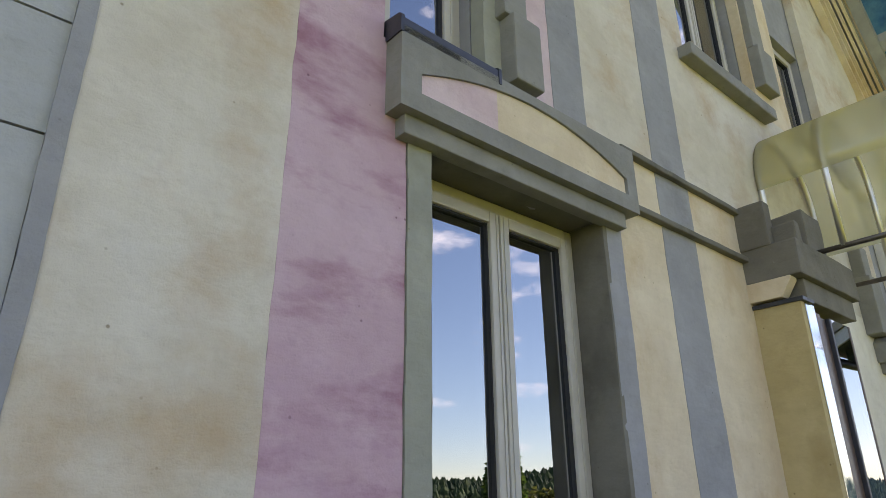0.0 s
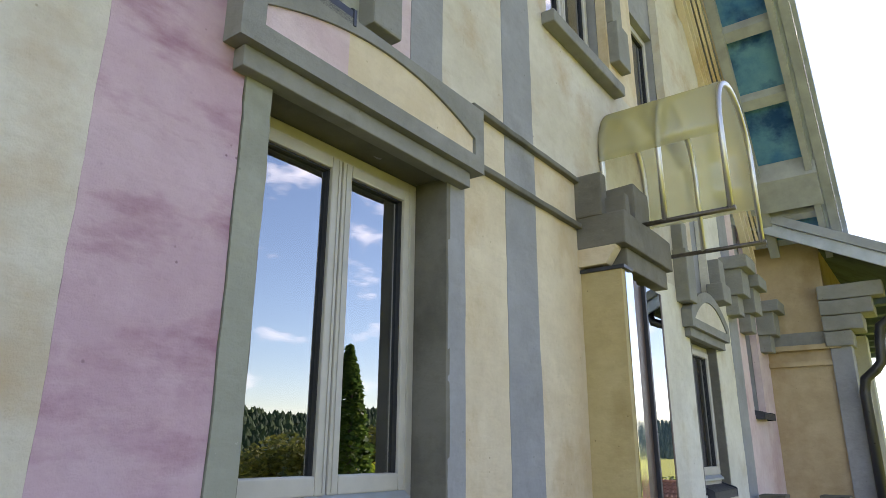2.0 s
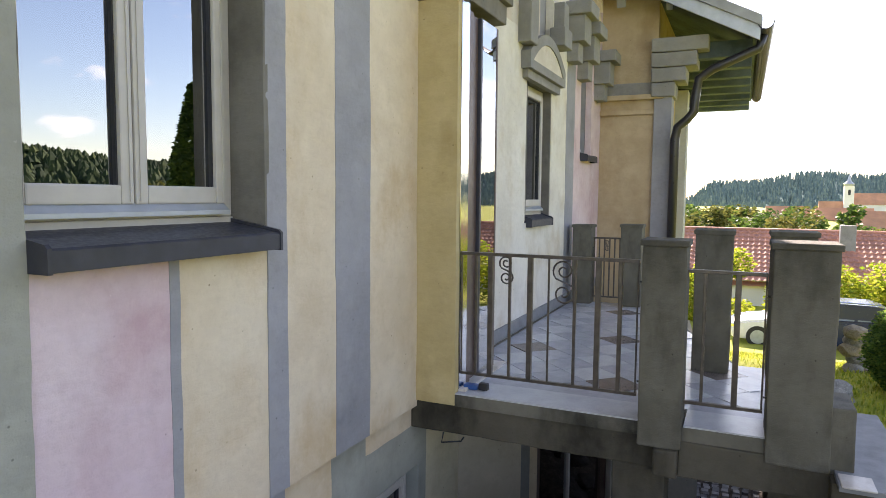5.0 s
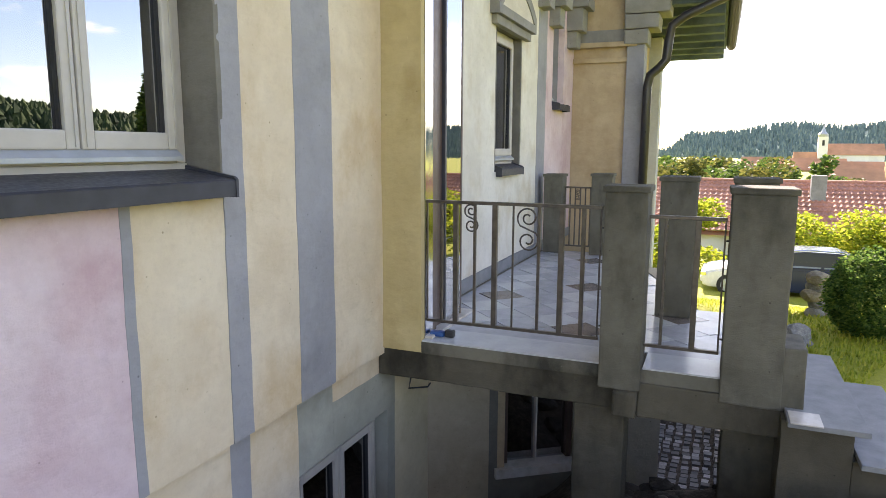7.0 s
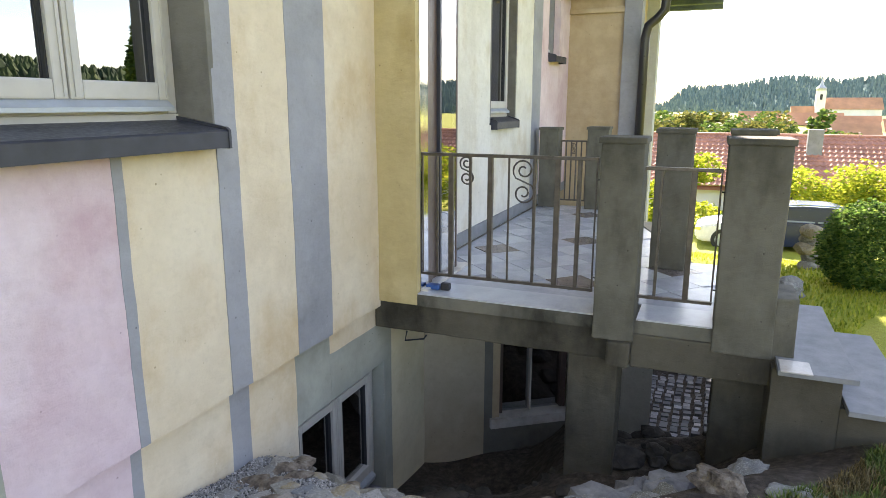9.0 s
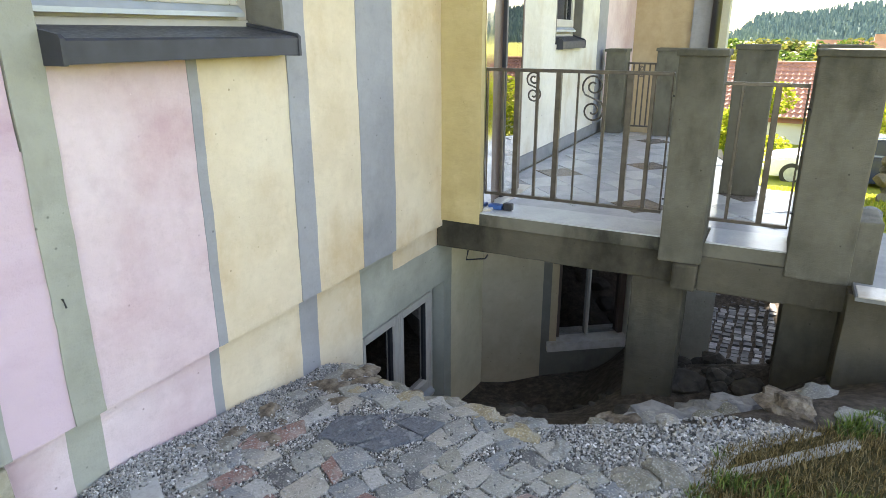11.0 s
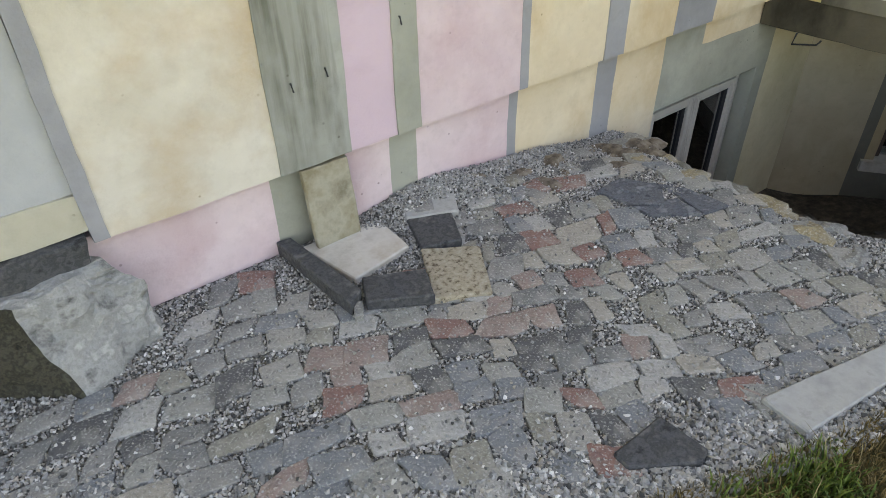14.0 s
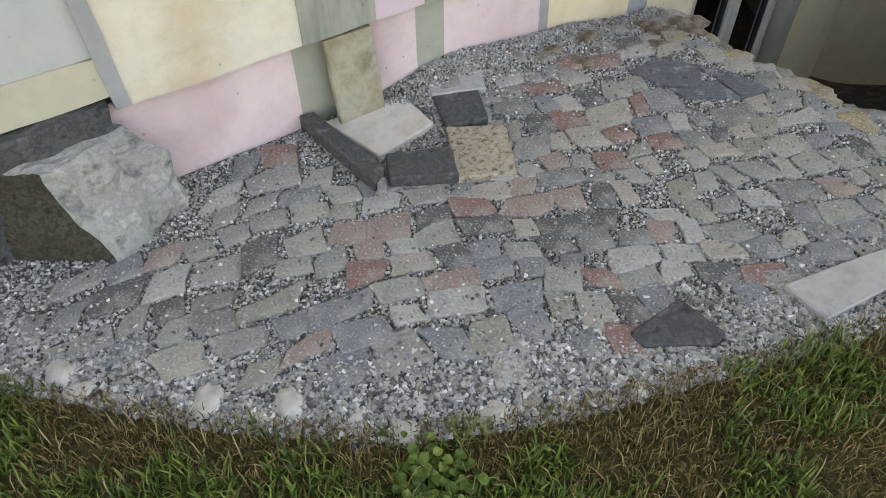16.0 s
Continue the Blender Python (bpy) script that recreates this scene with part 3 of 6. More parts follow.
strip("plaster_field", 4.95, 5.6, 4.06, TOP, 0, M_YELLOW)
strip("plaster_field", 3.80, 4.95, 5.45, TOP, 0, M_CREAM)
strip("plaster_field", 6.5, 8.0, 4.06, TOP, 0, M_CREAM)
strip("plaster_field", 4.95, 6.50, -0.34, 2.56, 0, M_PALE)
strip("plaster_field", 6.50, 7.42, -0.34, 0.72, 0, M_PALE)
strip("plaster_field", 6.50, 7.42, 2.14, 2.56, 0, M_PALE)
strip("plaster_field", 7.42, 8.1, -0.34, 4.06, 0, M_PALE)
strip("plaster_field", 8.1, 8.5, -0.34, 4.06, -0.004, M_GREY)
strip("plaster_field", 8.5, 10.12, -0.34, 1.5, 0, M_ROSE)
strip("plaster_field", 8.5, 8.85, 1.5, 4.06, 0, M_ROSE)
strip("plaster_field", 9.5, 10.12, 1.5, 4.06, 0, M_ROSE)
# plinth below the ledge
for x0, x1, mat in ((0.20, 0.845, M_ROSE), (0.845, 1.17, M_GREEN), (1.17, 1.375, M_ROSE), (1.375, 1.51, M_GREEN), (1.51, 2.035, M_ROSE), (2.035, 2.09, M_GREY),
                    (2.09, 2.64, M_YELLOW), (2.64, 2.785, M_GREY), (2.785, 3.19, M_YELLOW)):
    strip("plinth_field", x0, x1, -1.25, LEDGE, 0.05, mat, 0.04)
strip("plinth_field", 3.19, 3.56, -0.90, LEDGE, 0.05, M_GREEN, 0.04)
strip("plinth_field", 3.56, 5.0, -0.60, LEDGE, 0.05, M_YELLOW, 0.04)
strip("plinth_field", 3.56, 4.40, -0.90, -0.60, 0.049, M_GREEN, 0.04)
strip("plinth_field", 4.28, 4.40, -2.3, -0.90, 0.051, M_GREEN, 0.04)
strip("plinth_field", 4.40, 5.0, -2.3, -0.60, 0.05, M_DULLYELLOW, 0.04)

# ---- windows ----
def window(name, x0, x1, z0, z1, y, label, mullions=1, sill_y=None, fr=0.055, open_depth=0.2):
    """A casement window with its frame, sashes, panes, reveal and sheet-metal sill."""
    w = thing(name, ((x0 + x1) / 2, y, z0), label, "window", kind="structure")
    zf = z0 + 0.10
    for n, b in (("window_frame", (x0, y, zf, x0 + fr, y + 0.07, z1)), ("window_frame", (x1 - fr, y, zf, x1, y + 0.07, z1)),
                 ("window_frame", (x0 + fr, y, z1 - fr, x1 - fr, y + 0.07, z1)), ("window_frame", (x0 + fr, y, zf, x1 - fr, y + 0.07, zf + fr))):
        part(n, box(*b, 0.006), M_FRAME, w)
    n = mullions + 1
    span = (x1 - x0 - 2 * fr) / n
    for i in range(n):
        a, c = x0 + fr + span * i + 0.004, x0 + fr + span * (i + 1) - 0.004
        s = 0.058
        lo, hi = zf + fr + 0.004, z1 - fr - 0.004
        bm = bmesh.new()
        for b in ((a, y - 0.022, lo, a + s, y + 0.05, hi), (c - s, y - 0.022, lo, c, y + 0.05, hi), (a + s, y - 0.022, hi - s, c - s, y + 0.05, hi), (a + s, y - 0.022, lo, c - s, y + 0.05, lo + s + 0.015)):
            add_box(bm, *b, 0.008)
        for k in (a + 0.018, c - 0.018 - 0.004):
            add_box(bm, k, y - 0.027, lo + 0.01, k + 0.004, y - 0.02, hi - 0.01)
        sash = part("sash", bm, M_FRAME, w)
        bm = bmesh.new()
        g = 0.008
        for b in ((a + s, y - 0.004, lo + s, a + s + g, y + 0.02, hi - s), (c - s - g, y - 0.004, lo + s, c - s, y + 0.02, hi - s), (a + s, y - 0.004, hi - s - g, c - s, y + 0.02, hi - s)):
            add_box(bm, *b)
        part("gasket", bm, M_RUBBER, sash)
        pane = part("pane", box(a + s, y + 0.014, lo + s, c - s, y + 0.022, hi - s), M_GLASS, sash)
        pane.visible_shadow = False
    part("weather_bar", prism([(y - 0.05, zf + 0.012), (y - 0.05, zf + 0.03), (y - 0.005, zf + fr + 0.012), (y - 0.002, zf + 0.012)], x1 - x0 - 2 * fr - 0.02, "x", x0 + fr + 0.01), M_ZINC, w, "bare aluminium weather bar")
    part("sub_frame", box(x0, y - 0.008, z0 + 0.045, x1, y + 0.07, zf, 0.004), M_FRAME, w)
    # Near-black boxes imitate the unlit room behind the panes.
    part("room_shade", box(x0 - 0.05, y + 0.75, z0, x1 + 0.05, y + 0.8, z1 + 0.1), M_ROOMSHADE, w)
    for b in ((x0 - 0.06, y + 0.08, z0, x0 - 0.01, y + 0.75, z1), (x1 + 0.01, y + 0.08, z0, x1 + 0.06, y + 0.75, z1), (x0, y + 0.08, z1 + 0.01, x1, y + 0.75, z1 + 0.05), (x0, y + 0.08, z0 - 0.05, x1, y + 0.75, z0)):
        part("room_shade", box(*b), M_ROOMSHADE, w)
    if sill_y is not None:
        h = 0.072
        s = part("window_sill", prism([(sill_y, z0 - h + 0.03), (sill_y, z0 + 0.025), (sill_y + 0.012, z0 + 0.033), (y, z0 + 0.075), (y, z0 + 0.055), (sill_y + 0.025, z0 + 0.012), (sill_y + 0.012, z0 - h + 0.03)], x1 - x0 - 0.012, "x", x0 + 0.006), M_SILL, w, "anthracite sheet-metal sill")
        for k in (x0 - 0.002, x1 - 0.016):
            part("sill_end", prism([(sill_y - 0.004, z0 - h + 0.026), (sill_y - 0.004, z0 + 0.033), (sill_y + 0.012, z0 + 0.046), (y, z0 + 0.092), (y, z0 + 0.05), (sill_y + 0.09, z0 - h + 0.026)], 0.016, "x", k), M_SILL, s)
    return w


def reveal(x0, x1, z0, z1, y0, y1, mat):
    """Plastered sides and head of an opening."""
    for b in ((x0 - 0.03, y0, z0, x0 + 0.002, y1, z1), (x1 - 0.002, y0, z0, x1 + 0.03, y1, z1), (x0 + 0.002, y0, z1 - 0.002, x1 - 0.002, y1, z1 + 0.03)):
        part("reveal", rough_box(*b, 0.004, 0.12, 0.003), mat, wall)


window("window_1", 1.502, 2.598, 0.78, 2.41, 0.19, "white double casement window reflecting sky and trees", 1, -0.10)
reveal(1.50, 2.60, 0.80, 2.42, -0.006, 0.26, M_SHADETONE)
window("window_2", 6.56, 7.36, 0.72, 2.12, 0.085, "narrow white window with dark sheet-metal sill", 0, -0.06)
reveal(6.54, 7.38, 0.74, 2.13, 0.002, 0.17, M_SHADETONE)
window("window_3", 8.87, 9.48, 1.5, 2.98, 0.16, "white window near the house corner", 0, -0.10)
window("window_4", 3.21, 4.26, -1.92, -0.92, 0.14, "white basement window in a sunken light well", 1)
reveal(3.19, 4.28, -1.94, -0.91, 0.05, 0.2, M_GREEN)
window("window_5", 1.27, 1.82, 2.85, 4.38, 0.16, "upper storey window with dark sill", 0, -0.10)
window("window_6", 3.82, 4.93, 4.06, 5.44, 0.16, "upper storey casement window with stone sill", 1)
window("window_7", 5.6, 6.5, 4.06, 5.4, 0.16, "upper storey window beside the eaves", 0, -0.08)

# ---- carved surround over the big window ----
def lintel(name, x0, x1, zb, h, rise, y, label, fields, square=False):
    t = thing(name, ((x0 + x1) / 2, y, zb), label, "lintel", kind="structure")
    cx, half = (x0 + x1) / 2, (x1 - x0) / 2
    def arch(xa, xb, base, top_rise, low):
        c, r = (xa + xb) / 2, (xb - xa) / 2
        return [(c + r * u, low + top_rise * (1 - u * u)) for u in np.linspace(1, -1, 21)]
    def outline():
        return [(a, zb + h + rise - 0.05) for a, c in arch(x0, x1, zb, rise, zb + h)] if square else arch(x0, x1, zb, rise, zb + h)
    outer = [(x0, zb), (x1, zb)] + outline()
    part("frame", prism([(float(a), float(b)) for a, b in outer], -y + 0.01 - 0.03, "y", y + 0.03), M_STONE, t)
    inner0, inner1, b = x0 + 0.10, x1 - 0.08, 0.085
    top = arch(inner0, inner1, zb, rise - 0.03, zb + h - 0.07)
    ring = bmesh.new()
    oo = [(x1, zb), *[(float(a), float(c)) for a, c in outline()], (x0, zb)]
    ii = [(inner1, zb + b), *[(float(a), float(c)) for a, c in top], (inner0, zb + b)]
    fo, fi = [ring.verts.new((a, y, c)) for a, c in oo], [ring.verts.new((a, y, c)) for a, c in ii]
    bo, bi = [ring.verts.new((a, y + 0.03, c)) for a, c in oo], [ring.verts.new((a, y + 0.03, c)) for a, c in ii]
    n = len(oo)
    for i in range(n):
        k = (i + 1) % n
        ring.faces.new((fo[i], fo[k], fi[k], fi[i])); ring.faces.new((fi[i], fi[k], bi[k], bi[i])); ring.faces.new((fo[k], fo[i], bo[i], bo[k]))
    bmesh.ops.recalc_face_normals(ring, faces=ring.faces[:])
    part("moulding", ring, M_STONE, t)
    for a, c, mat in fields:
        pts = [(a, zb + b)] + [(c, zb + b)]
        for u in np.linspace(c, a, 9):
            q = (u - (inner0 + inner1) / 2) / ((inner1 - inner0) / 2)
            pts.append((float(u), float(zb + h - 0.07 + (rise - 0.03) * (1 - q * q))))
        part("painted_field", prism(pts, 0.008, "y", y + 0.012), mat, t)
    part("moulding", rough_box(x0 + 0.05, y + 0.04, zb - 0.085, x1 - 0.07, 0.01, zb - 0.002, 0.006, 0.12, 0.003), M_STONE, t)
    return t


lintel("stone_lintel", 1.275, 2.80, 2.475, 0.245, 0.17, -0.10, "grey cast stone lintel with painted arched field", ((1.38, 1.80, M_ROSE), (1.80, 2.71, M_YELLOW)), True)
lintel("stone_lintel", 6.3, 7.62, 2.2, 0.16, 0.26, -0.10, "grey cast stone lintel with painted arched field", ((6.42, 7.52, M_CREAM),))

# ---- stone blocks on the facade ----
def stone_block(boxes, label, cat="stone block"):
    b0 = boxes[0]
    t = thing("stone_bracket", ((b0[0] + b0[3]) / 2, (b0[1] + b0[4]) / 2, b0[2]), label, "bracket", "stone brackets on the facade")
    for i, b in enumerate(boxes):
        part("block", rough_box(*b, 0.012, 0.1, 0.004, i), M_STONE, t)
    return t


stone_block([(1.93, -0.10, 2.90, 2.12, 0.02, 3.28), (1.90, -0.07, 3.28, 2.06, 0.02, 3.75)], "grey cast stone bracket beside the upper window")
stone_block([(3.72, -0.10, 3.96, 5.02, 0.02, 4.06)], "grey stone sill under the upper window")
stone_block([(4.98, -0.09, 4.30, 5.25, 0.02, 4.7), (4.98, -0.06, 4.7, 5.2, 0.02, 5.4)], "grey cast stone bracket beside the upper window")
stone_block([(6.52, -0.09, 3.95, 6.8, 0.02, 4.5)], "grey cast stone bracket beside the upper window")
for x, z in ((8.0, 2.80), (8.55, 2.68), (9.6, 2.56)):
    stone_block([(x, -0.22, z, x + 0.35, 0.02, z + 0.30), (x + 0.05, -0.14, z - 0.22, x + 0.3, 0.02, z), (x - 0.05, -0.3, z + 0.3, x + 0.4, 0.02, z + 0.45)], "stepped grey cast stone corbel under the eaves")

stone_block([(6.20, -0.13, 2.42, 6.44, 0.02, 2.92), (6.24, -0.10, 2.92, 6.40, 0.02, 3.2)], "grey cast stone block beside the arched lintel")
stone_block([(7.36, -0.15, 2.62, 7.70, 0.02, 2.82), (7.44, -0.12, 2.82, 7.64, 0.02, 3.1)], "grey cast stone block beside the arched lintel")

# ---- door portal ----
portal = thing("door_1", (4.55, -0.28, -0.34), "tall brown front door with mirror-bright jambs and stone lintel", "door", kind="structure")
part("jamb", rough_box(4.135, -0.285, -0.404, 4.19, 0.06, 2.26, 0.004, 0.12, 0.003), M_OCHRE, portal, "ochre plastered portal side")
part("jamb_facing", box(4.19, -0.292, -0.33, 4.315, -0.05, 2.24, 0.003), M_MIRROR, portal, "polished metal facing")
part("door_frame", box(4.315, -0.288, -0.34, 4.39, -0.04, 2.2, 0.004), M_DOOR, portal)
part("door_leaf", box(4.39, -0.262, -0.33, 4.535, -0.05, 2.2, 0.004), M_DOOR, portal)
part("door_frame", box(4.535, -0.288, -0.34, 4.565, -0.04, 2.2, 0.004), M_SILL, portal)
part("side_light", box(4.565, -0.284, -0.30, 4.85, -0.276, 2.2), M_GLASS, portal)
part("door_frame", box(4.85, -0.288, -0.34, 4.875, -0.02, 2.2, 0.004), M_DOOR, portal)
part("shade_backing", box(4.565, -0.10, -0.33, 4.85, -0.06, 2.2), M_ROOMSHADE, portal)
part("threshold", box(4.19, -0.34, -0.345, 5.02, -0.02, -0.30, 0.004), M_MARBLE, portal)
part("lintel", rough_box(4.11, -0.34, 2.40, 5.05, 0.02, 2.63, 0.012, 0.08, 0.006), M_PORTAL, portal)
part("lintel", rough_box(4.22, -0.30, 2.26, 5.02, 0.02, 2.40, 0.010, 0.12, 0.004), M_PORTAL, portal)
part("corbel", prism([(-0.27, 2.38), (-0.20, 2.28), (0.02, 2.28), (0.02, 2.40), (-0.27, 2.40)], 0.09, "x", 4.10), M_YELLOW, portal, "cream painted wedge corbel")
part("corbel", rough_box(4.10, -0.20, 2.62, 4.20, 0.02, 2.93, 0.015, 0.1, 0.006), M_PORTAL, portal)
part("corbel", rough_box(4.16, -0.34, 2.60, 4.24, -0.18, 2.76, 0.015, 0.06, 0.008, 2), M_PORTAL, portal)
part("corbel", rough_box(4.44, -0.30, 2.62, 4.74, 0.02, 2.93, 0.015, 0.1, 0.008, 4), M_PORTAL, portal)
part("cap", box(4.12, -0.31, 2.24, 4.28, 0.02, 2.265, 0.003), M_SILL, portal)

# ---- canopy over the door ----
canopy = thing("door_canopy", (5.05, 0, 2.66), "barrel-vaulted clear sheet canopy on steel hoops", "canopy")
CX0, CX1, CZ, CTOP = 4.58, 5.52, 2.655, 3.77
def hoop(y):
    r = (CX1 - CX0) / 2
    c = CTOP - r
    return [(CX0, y, CZ)] + [((CX0 + CX1) / 2 - r * math.cos(a), y, c + r * math.sin(a)) for a in np.linspace(0, math.pi, 25)] + [(CX1, y, CZ)]
for y in (-0.03, -0.46, -0.90):
    part("hoop", tube(hoop(y), 0.021, 10), M_STEEL, canopy, smooth=True)
for x in (CX0, CX1):
    part("rail", tube([(x, 0.0, CZ), (x, -0.93, CZ)], 0.018, 10), M_IRON, canopy, smooth=True)
bm = bmesh.new()
prev = None
for a in np.linspace(0, 1, 61):
    pts = hoop(0)
    k = a * (len(pts) - 1)
    i = min(int(k), len(pts) - 2)
    p = Vector(pts[i]).lerp(Vector(pts[i + 1]), k - i)
    if p.z < (3.02 if p.x < (CX0 + CX1) / 2 else 2.86):
        continue
    off = (p - Vector(((CX0 + CX1) / 2, 0, CTOP - 0.5))).normalized() * 0.022
    q = [bm.verts.new((p.x + off.x, -0.01, p.z + max(0, off.z))), bm.verts.new((p.x + off.x, -0.89, p.z + max(0, off.z)))]
    if prev:
        bm.faces.new((prev[0], prev[1], q[1], q[0]))
    prev = q
sheet = part("sheet", bm, M_POLY, canopy, "yellowed transparent sheet", True)
sol = sheet.modifiers.new("solid", "SOLIDIFY")
sol.thickness = 0.004

# ---- balcony ----
FLOOR = -0.315
slab_pts = [(4.195, -0.02), (4.195, -0.288), (4.13, -0.288), (4.13, -2.47), (5.80, -2.47), (5.80, -1.98), (8.5, -1.05), (8.5, -0.02)]
balcony = thing("balcony", (5.5, -1.2, -0.62), "concrete balcony slab with polished marble tile floor", "balcony", kind="structure")
part("slab", prism(slab_pts, 0.078, "z", FLOOR - 0.09), M_CONC, balcony)
part("edge_beam", rough_box(4.15, -1.60, -0.60, 4.40, 0.045, -0.406, 0.01, 0.12, 0.006), M_SHADECONC, balcony)
part("edge_beam", rough_box(4.115, -2.46, -0.615, 4.38, -1.69, -0.406, 0.01, 0.12, 0.006), M_SHADECONC, balcony)
part("beam_end", rough_box(4.06, -1.69, -0.61, 4.2, -1.55, -0.455, 0.015, 0.1, 0.006), M_SHADECONC, balcony)
part("pillar", rough_box(4.16, -1.62, -1.9, 4.42, -1.31, -0.60, 0.012, 0.1, 0.006), M_SHADECONC, balcony)
part("pillar", rough_box(4.28, -2.52, -1.5, 4.58, -2.16, -0.615, 0.012, 0.1, 0.006), M_SHADECONC, balcony)
part("pillar", rough_box(5.5, -2.46, -2.1, 5.76, -2.2, -0.41, 0.012, 0.1, 0.006), M_SHADECONC, balcony)
part("floor_bed", prism([(4.47, -0.06), (4.47, -2.44), (5.78, -2.44), (5.78, -1.96), (8.45, -1.03), (8.45, -0.06)], 0.006, "z", FLOOR - 0.0118), M_TILE, balcony)
part("edge_strip", prism([(4.136, -0.29), (4.136, -1.46), (4.46, -1.46), (4.46, -0.29)], 0.009, "z", FLOOR - 0.0118), M_TILE_L, balcony, "white marble edging")
part("edge_strip", prism([(4.136, -1.71), (4.136, -2.13), (4.46, -2.13), (4.46, -1.71)], 0.009, "z", FLOOR - 0.0118), M_TILE_L, balcony)


part("skirting", rough_box(5.03, -0.022, FLOOR - 0.01, 10.1, 0.0, FLOOR + 0.11, 0.004, 0.5, 0.002), M_TREAD, balcony, "grey stone skirting")


def balcony_post(x0, y0, x1, y1, low, top, label):
    p = thing("balcony_post", ((x0 + x1) / 2, (y0 + y1) / 2, low), label, "post", "posts round the balcony")
    part("shaft", rough_box(x0, y0, low, x1, y1, top - 0.03, 0.01, 0.1, 0.005, x0), M_CONC, p)
    part("cap", rough_box(x0 - 0.012, y0 - 0.012, top - 0.035, x1 + 0.012, y1 + 0.012, top, 0.006, 0.15, 0.002), M_CONC, p)
    return p


balcony_post(4.095, -1.70, 4.34, -1.46, -0.455, 0.745, "square weathered concrete post with flat cap")
balcony_post(4.10, -2.44, 4.42, -2.13, -0.455, 0.75, "wide weathered concrete post beside the steps")
balcony_post(5.44, -1.92, 5.74, -1.66, FLOOR, 0.75, "square weathered concrete post on the tile floor")
balcony_post(5.44, -2.46, 5.76, -2.17, FLOOR, 0.75, "wide weathered concrete post beside the steps")
balcony_post(8.2, -0.315, 8.44, -0.085, FLOOR, 0.65, "square weathered concrete post on the tile floor")
balcony_post(8.2, -0.905, 8.44, -0.66, FLOOR, 0.665, "square weathered concrete post on the tile floor")
part("foot", rough_box(4.11, -2.55, -0.455, 4.45, -2.43, -0.10, 0.01, 0.1, 0.005), M_CONC, balcony)


def spiral(cx, cz, x, r, turns, flip):
    return [(x, cx + flip * r * (1 - s * 0.8) * math.cos(s * turns * 2 * math.pi), cz + r * (1 - s * 0.8) * math.sin(s * turns * 2 * math.pi)) for s in np.linspace(0, 1, 22)]


def railing(a, b, z0, z1, bars, scrolls, label):
    """A flat-bar railing between two points of the plan, with round pins into the posts."""
    a, b = Vector((*a, 0)), Vector((*b, 0))
    d = (b - a).normalized()
    s = d.cross(Vector((0, 0, 1)))
    r = thing("railing", (a.x, a.y, z0), label, "railing", "railings of the balcony")
    def bar(p, q, wd, th, zlo, zhi):
        bm = bmesh.new()
        c = [p + s * th, q + s * th, q - s * th, p - s * th]
        lo, hi = [bm.verts.new((v.x, v.y, zlo)) for v in c], [bm.verts.new((v.x, v.y, zhi)) for v in c]
        bm.faces.new(lo); bm.faces.new(hi[::-1])
        for i in range(4):
            bm.faces.new((lo[i], hi[i], hi[(i + 1) % 4], lo[(i + 1) % 4]))
        bmesh.ops.recalc_face_normals(bm, faces=bm.faces[:])
        bmesh.ops.bevel(bm, geom=bm.edges[:], offset=0.002, segments=1, affect="EDGES")
        return bm
    part("top_rail", bar(a, b, 0, 0.019, z1 - 0.020, z1), M_IRON, r)
    part("bottom_rail", bar(a, b, 0, 0.013, z0, z0 + 0.018), M_IRON, r)
    for u, w in bars:
        p = a + d * u
        part("baluster", bar(p - d * w, p + d * w, 0, w, z0 + 0.016, z1 - 0.018), M_IRON, r)
    for zz in (z0 + 0.09, z1 - 0.13):
        for p, e in ((a, -1), (b, 1)):
            q = p + d * 0.05 * e
            part("pin", tube([(p.x, p.y, zz), (q.x, q.y, zz)], 0.006, 6), M_RUBBER, r)
    for u, z, size in scrolls:
        p = a + d * u
        R = size / 4.2
        pts = []
        for k in np.linspace(0, 1, 26):
            th, rad = radians(225 - 540 * (1 - k)), R * (0.22 + 0.78 * k)
            pts.append((p.x + d.x * rad * math.cos(th), p.y + d.y * rad * math.cos(th), z + R + rad * math.sin(th)))
        for k in np.linspace(0, 1, 26):
            th, rad = radians(45 - 540 * k), R * (1 - 0.78 * k)
            pts.append((p.x + d.x * rad * math.cos(th), p.y + d.y * rad * math.cos(th), z - R + rad * math.sin(th)))
        part("scroll", tube(pts, 0.006, 6), M_IRON, r, "wrought scroll", True)
    return r


THIN, MID, THICK = 0.005, 0.009, 0.016
railing((4.21, -0.295), (4.21, -1.435), -0.200, 0.618, ((0.004, THIN), (0.106, MID), (0.206, THICK), (0.336, MID), (0.471, THICK), (0.591, 0.006), (0.756, MID), (0.898, THICK), (1.030, 0.012), (1.131, THIN)),
        ((0.31, 0.51, 0.20), (0.685, 0.455, 0.30)), "brown iron balcony railing with wrought scrolls")
railing((4.24, -1.685), (4.24, -2.115), -0.215, 0.574, ((0.006, THIN), (0.108, MID), (0.282, THICK), (0.424, THIN)), (), "short brown iron railing between concrete posts")
railing((8.3, -0.325), (8.3, -0.65), -0.235, 0.50, [(0.01 + 0.061 * i, 0.008) for i in range(6)], ((0.16, 0.40, 0.14),), "brown iron railing at the far end of the balcony")

# ---- outside steps ----
steps = thing("outside_steps", (4.5, -2.9, -1.3), "outside steps with pale stone treads", "steps", kind="structure")
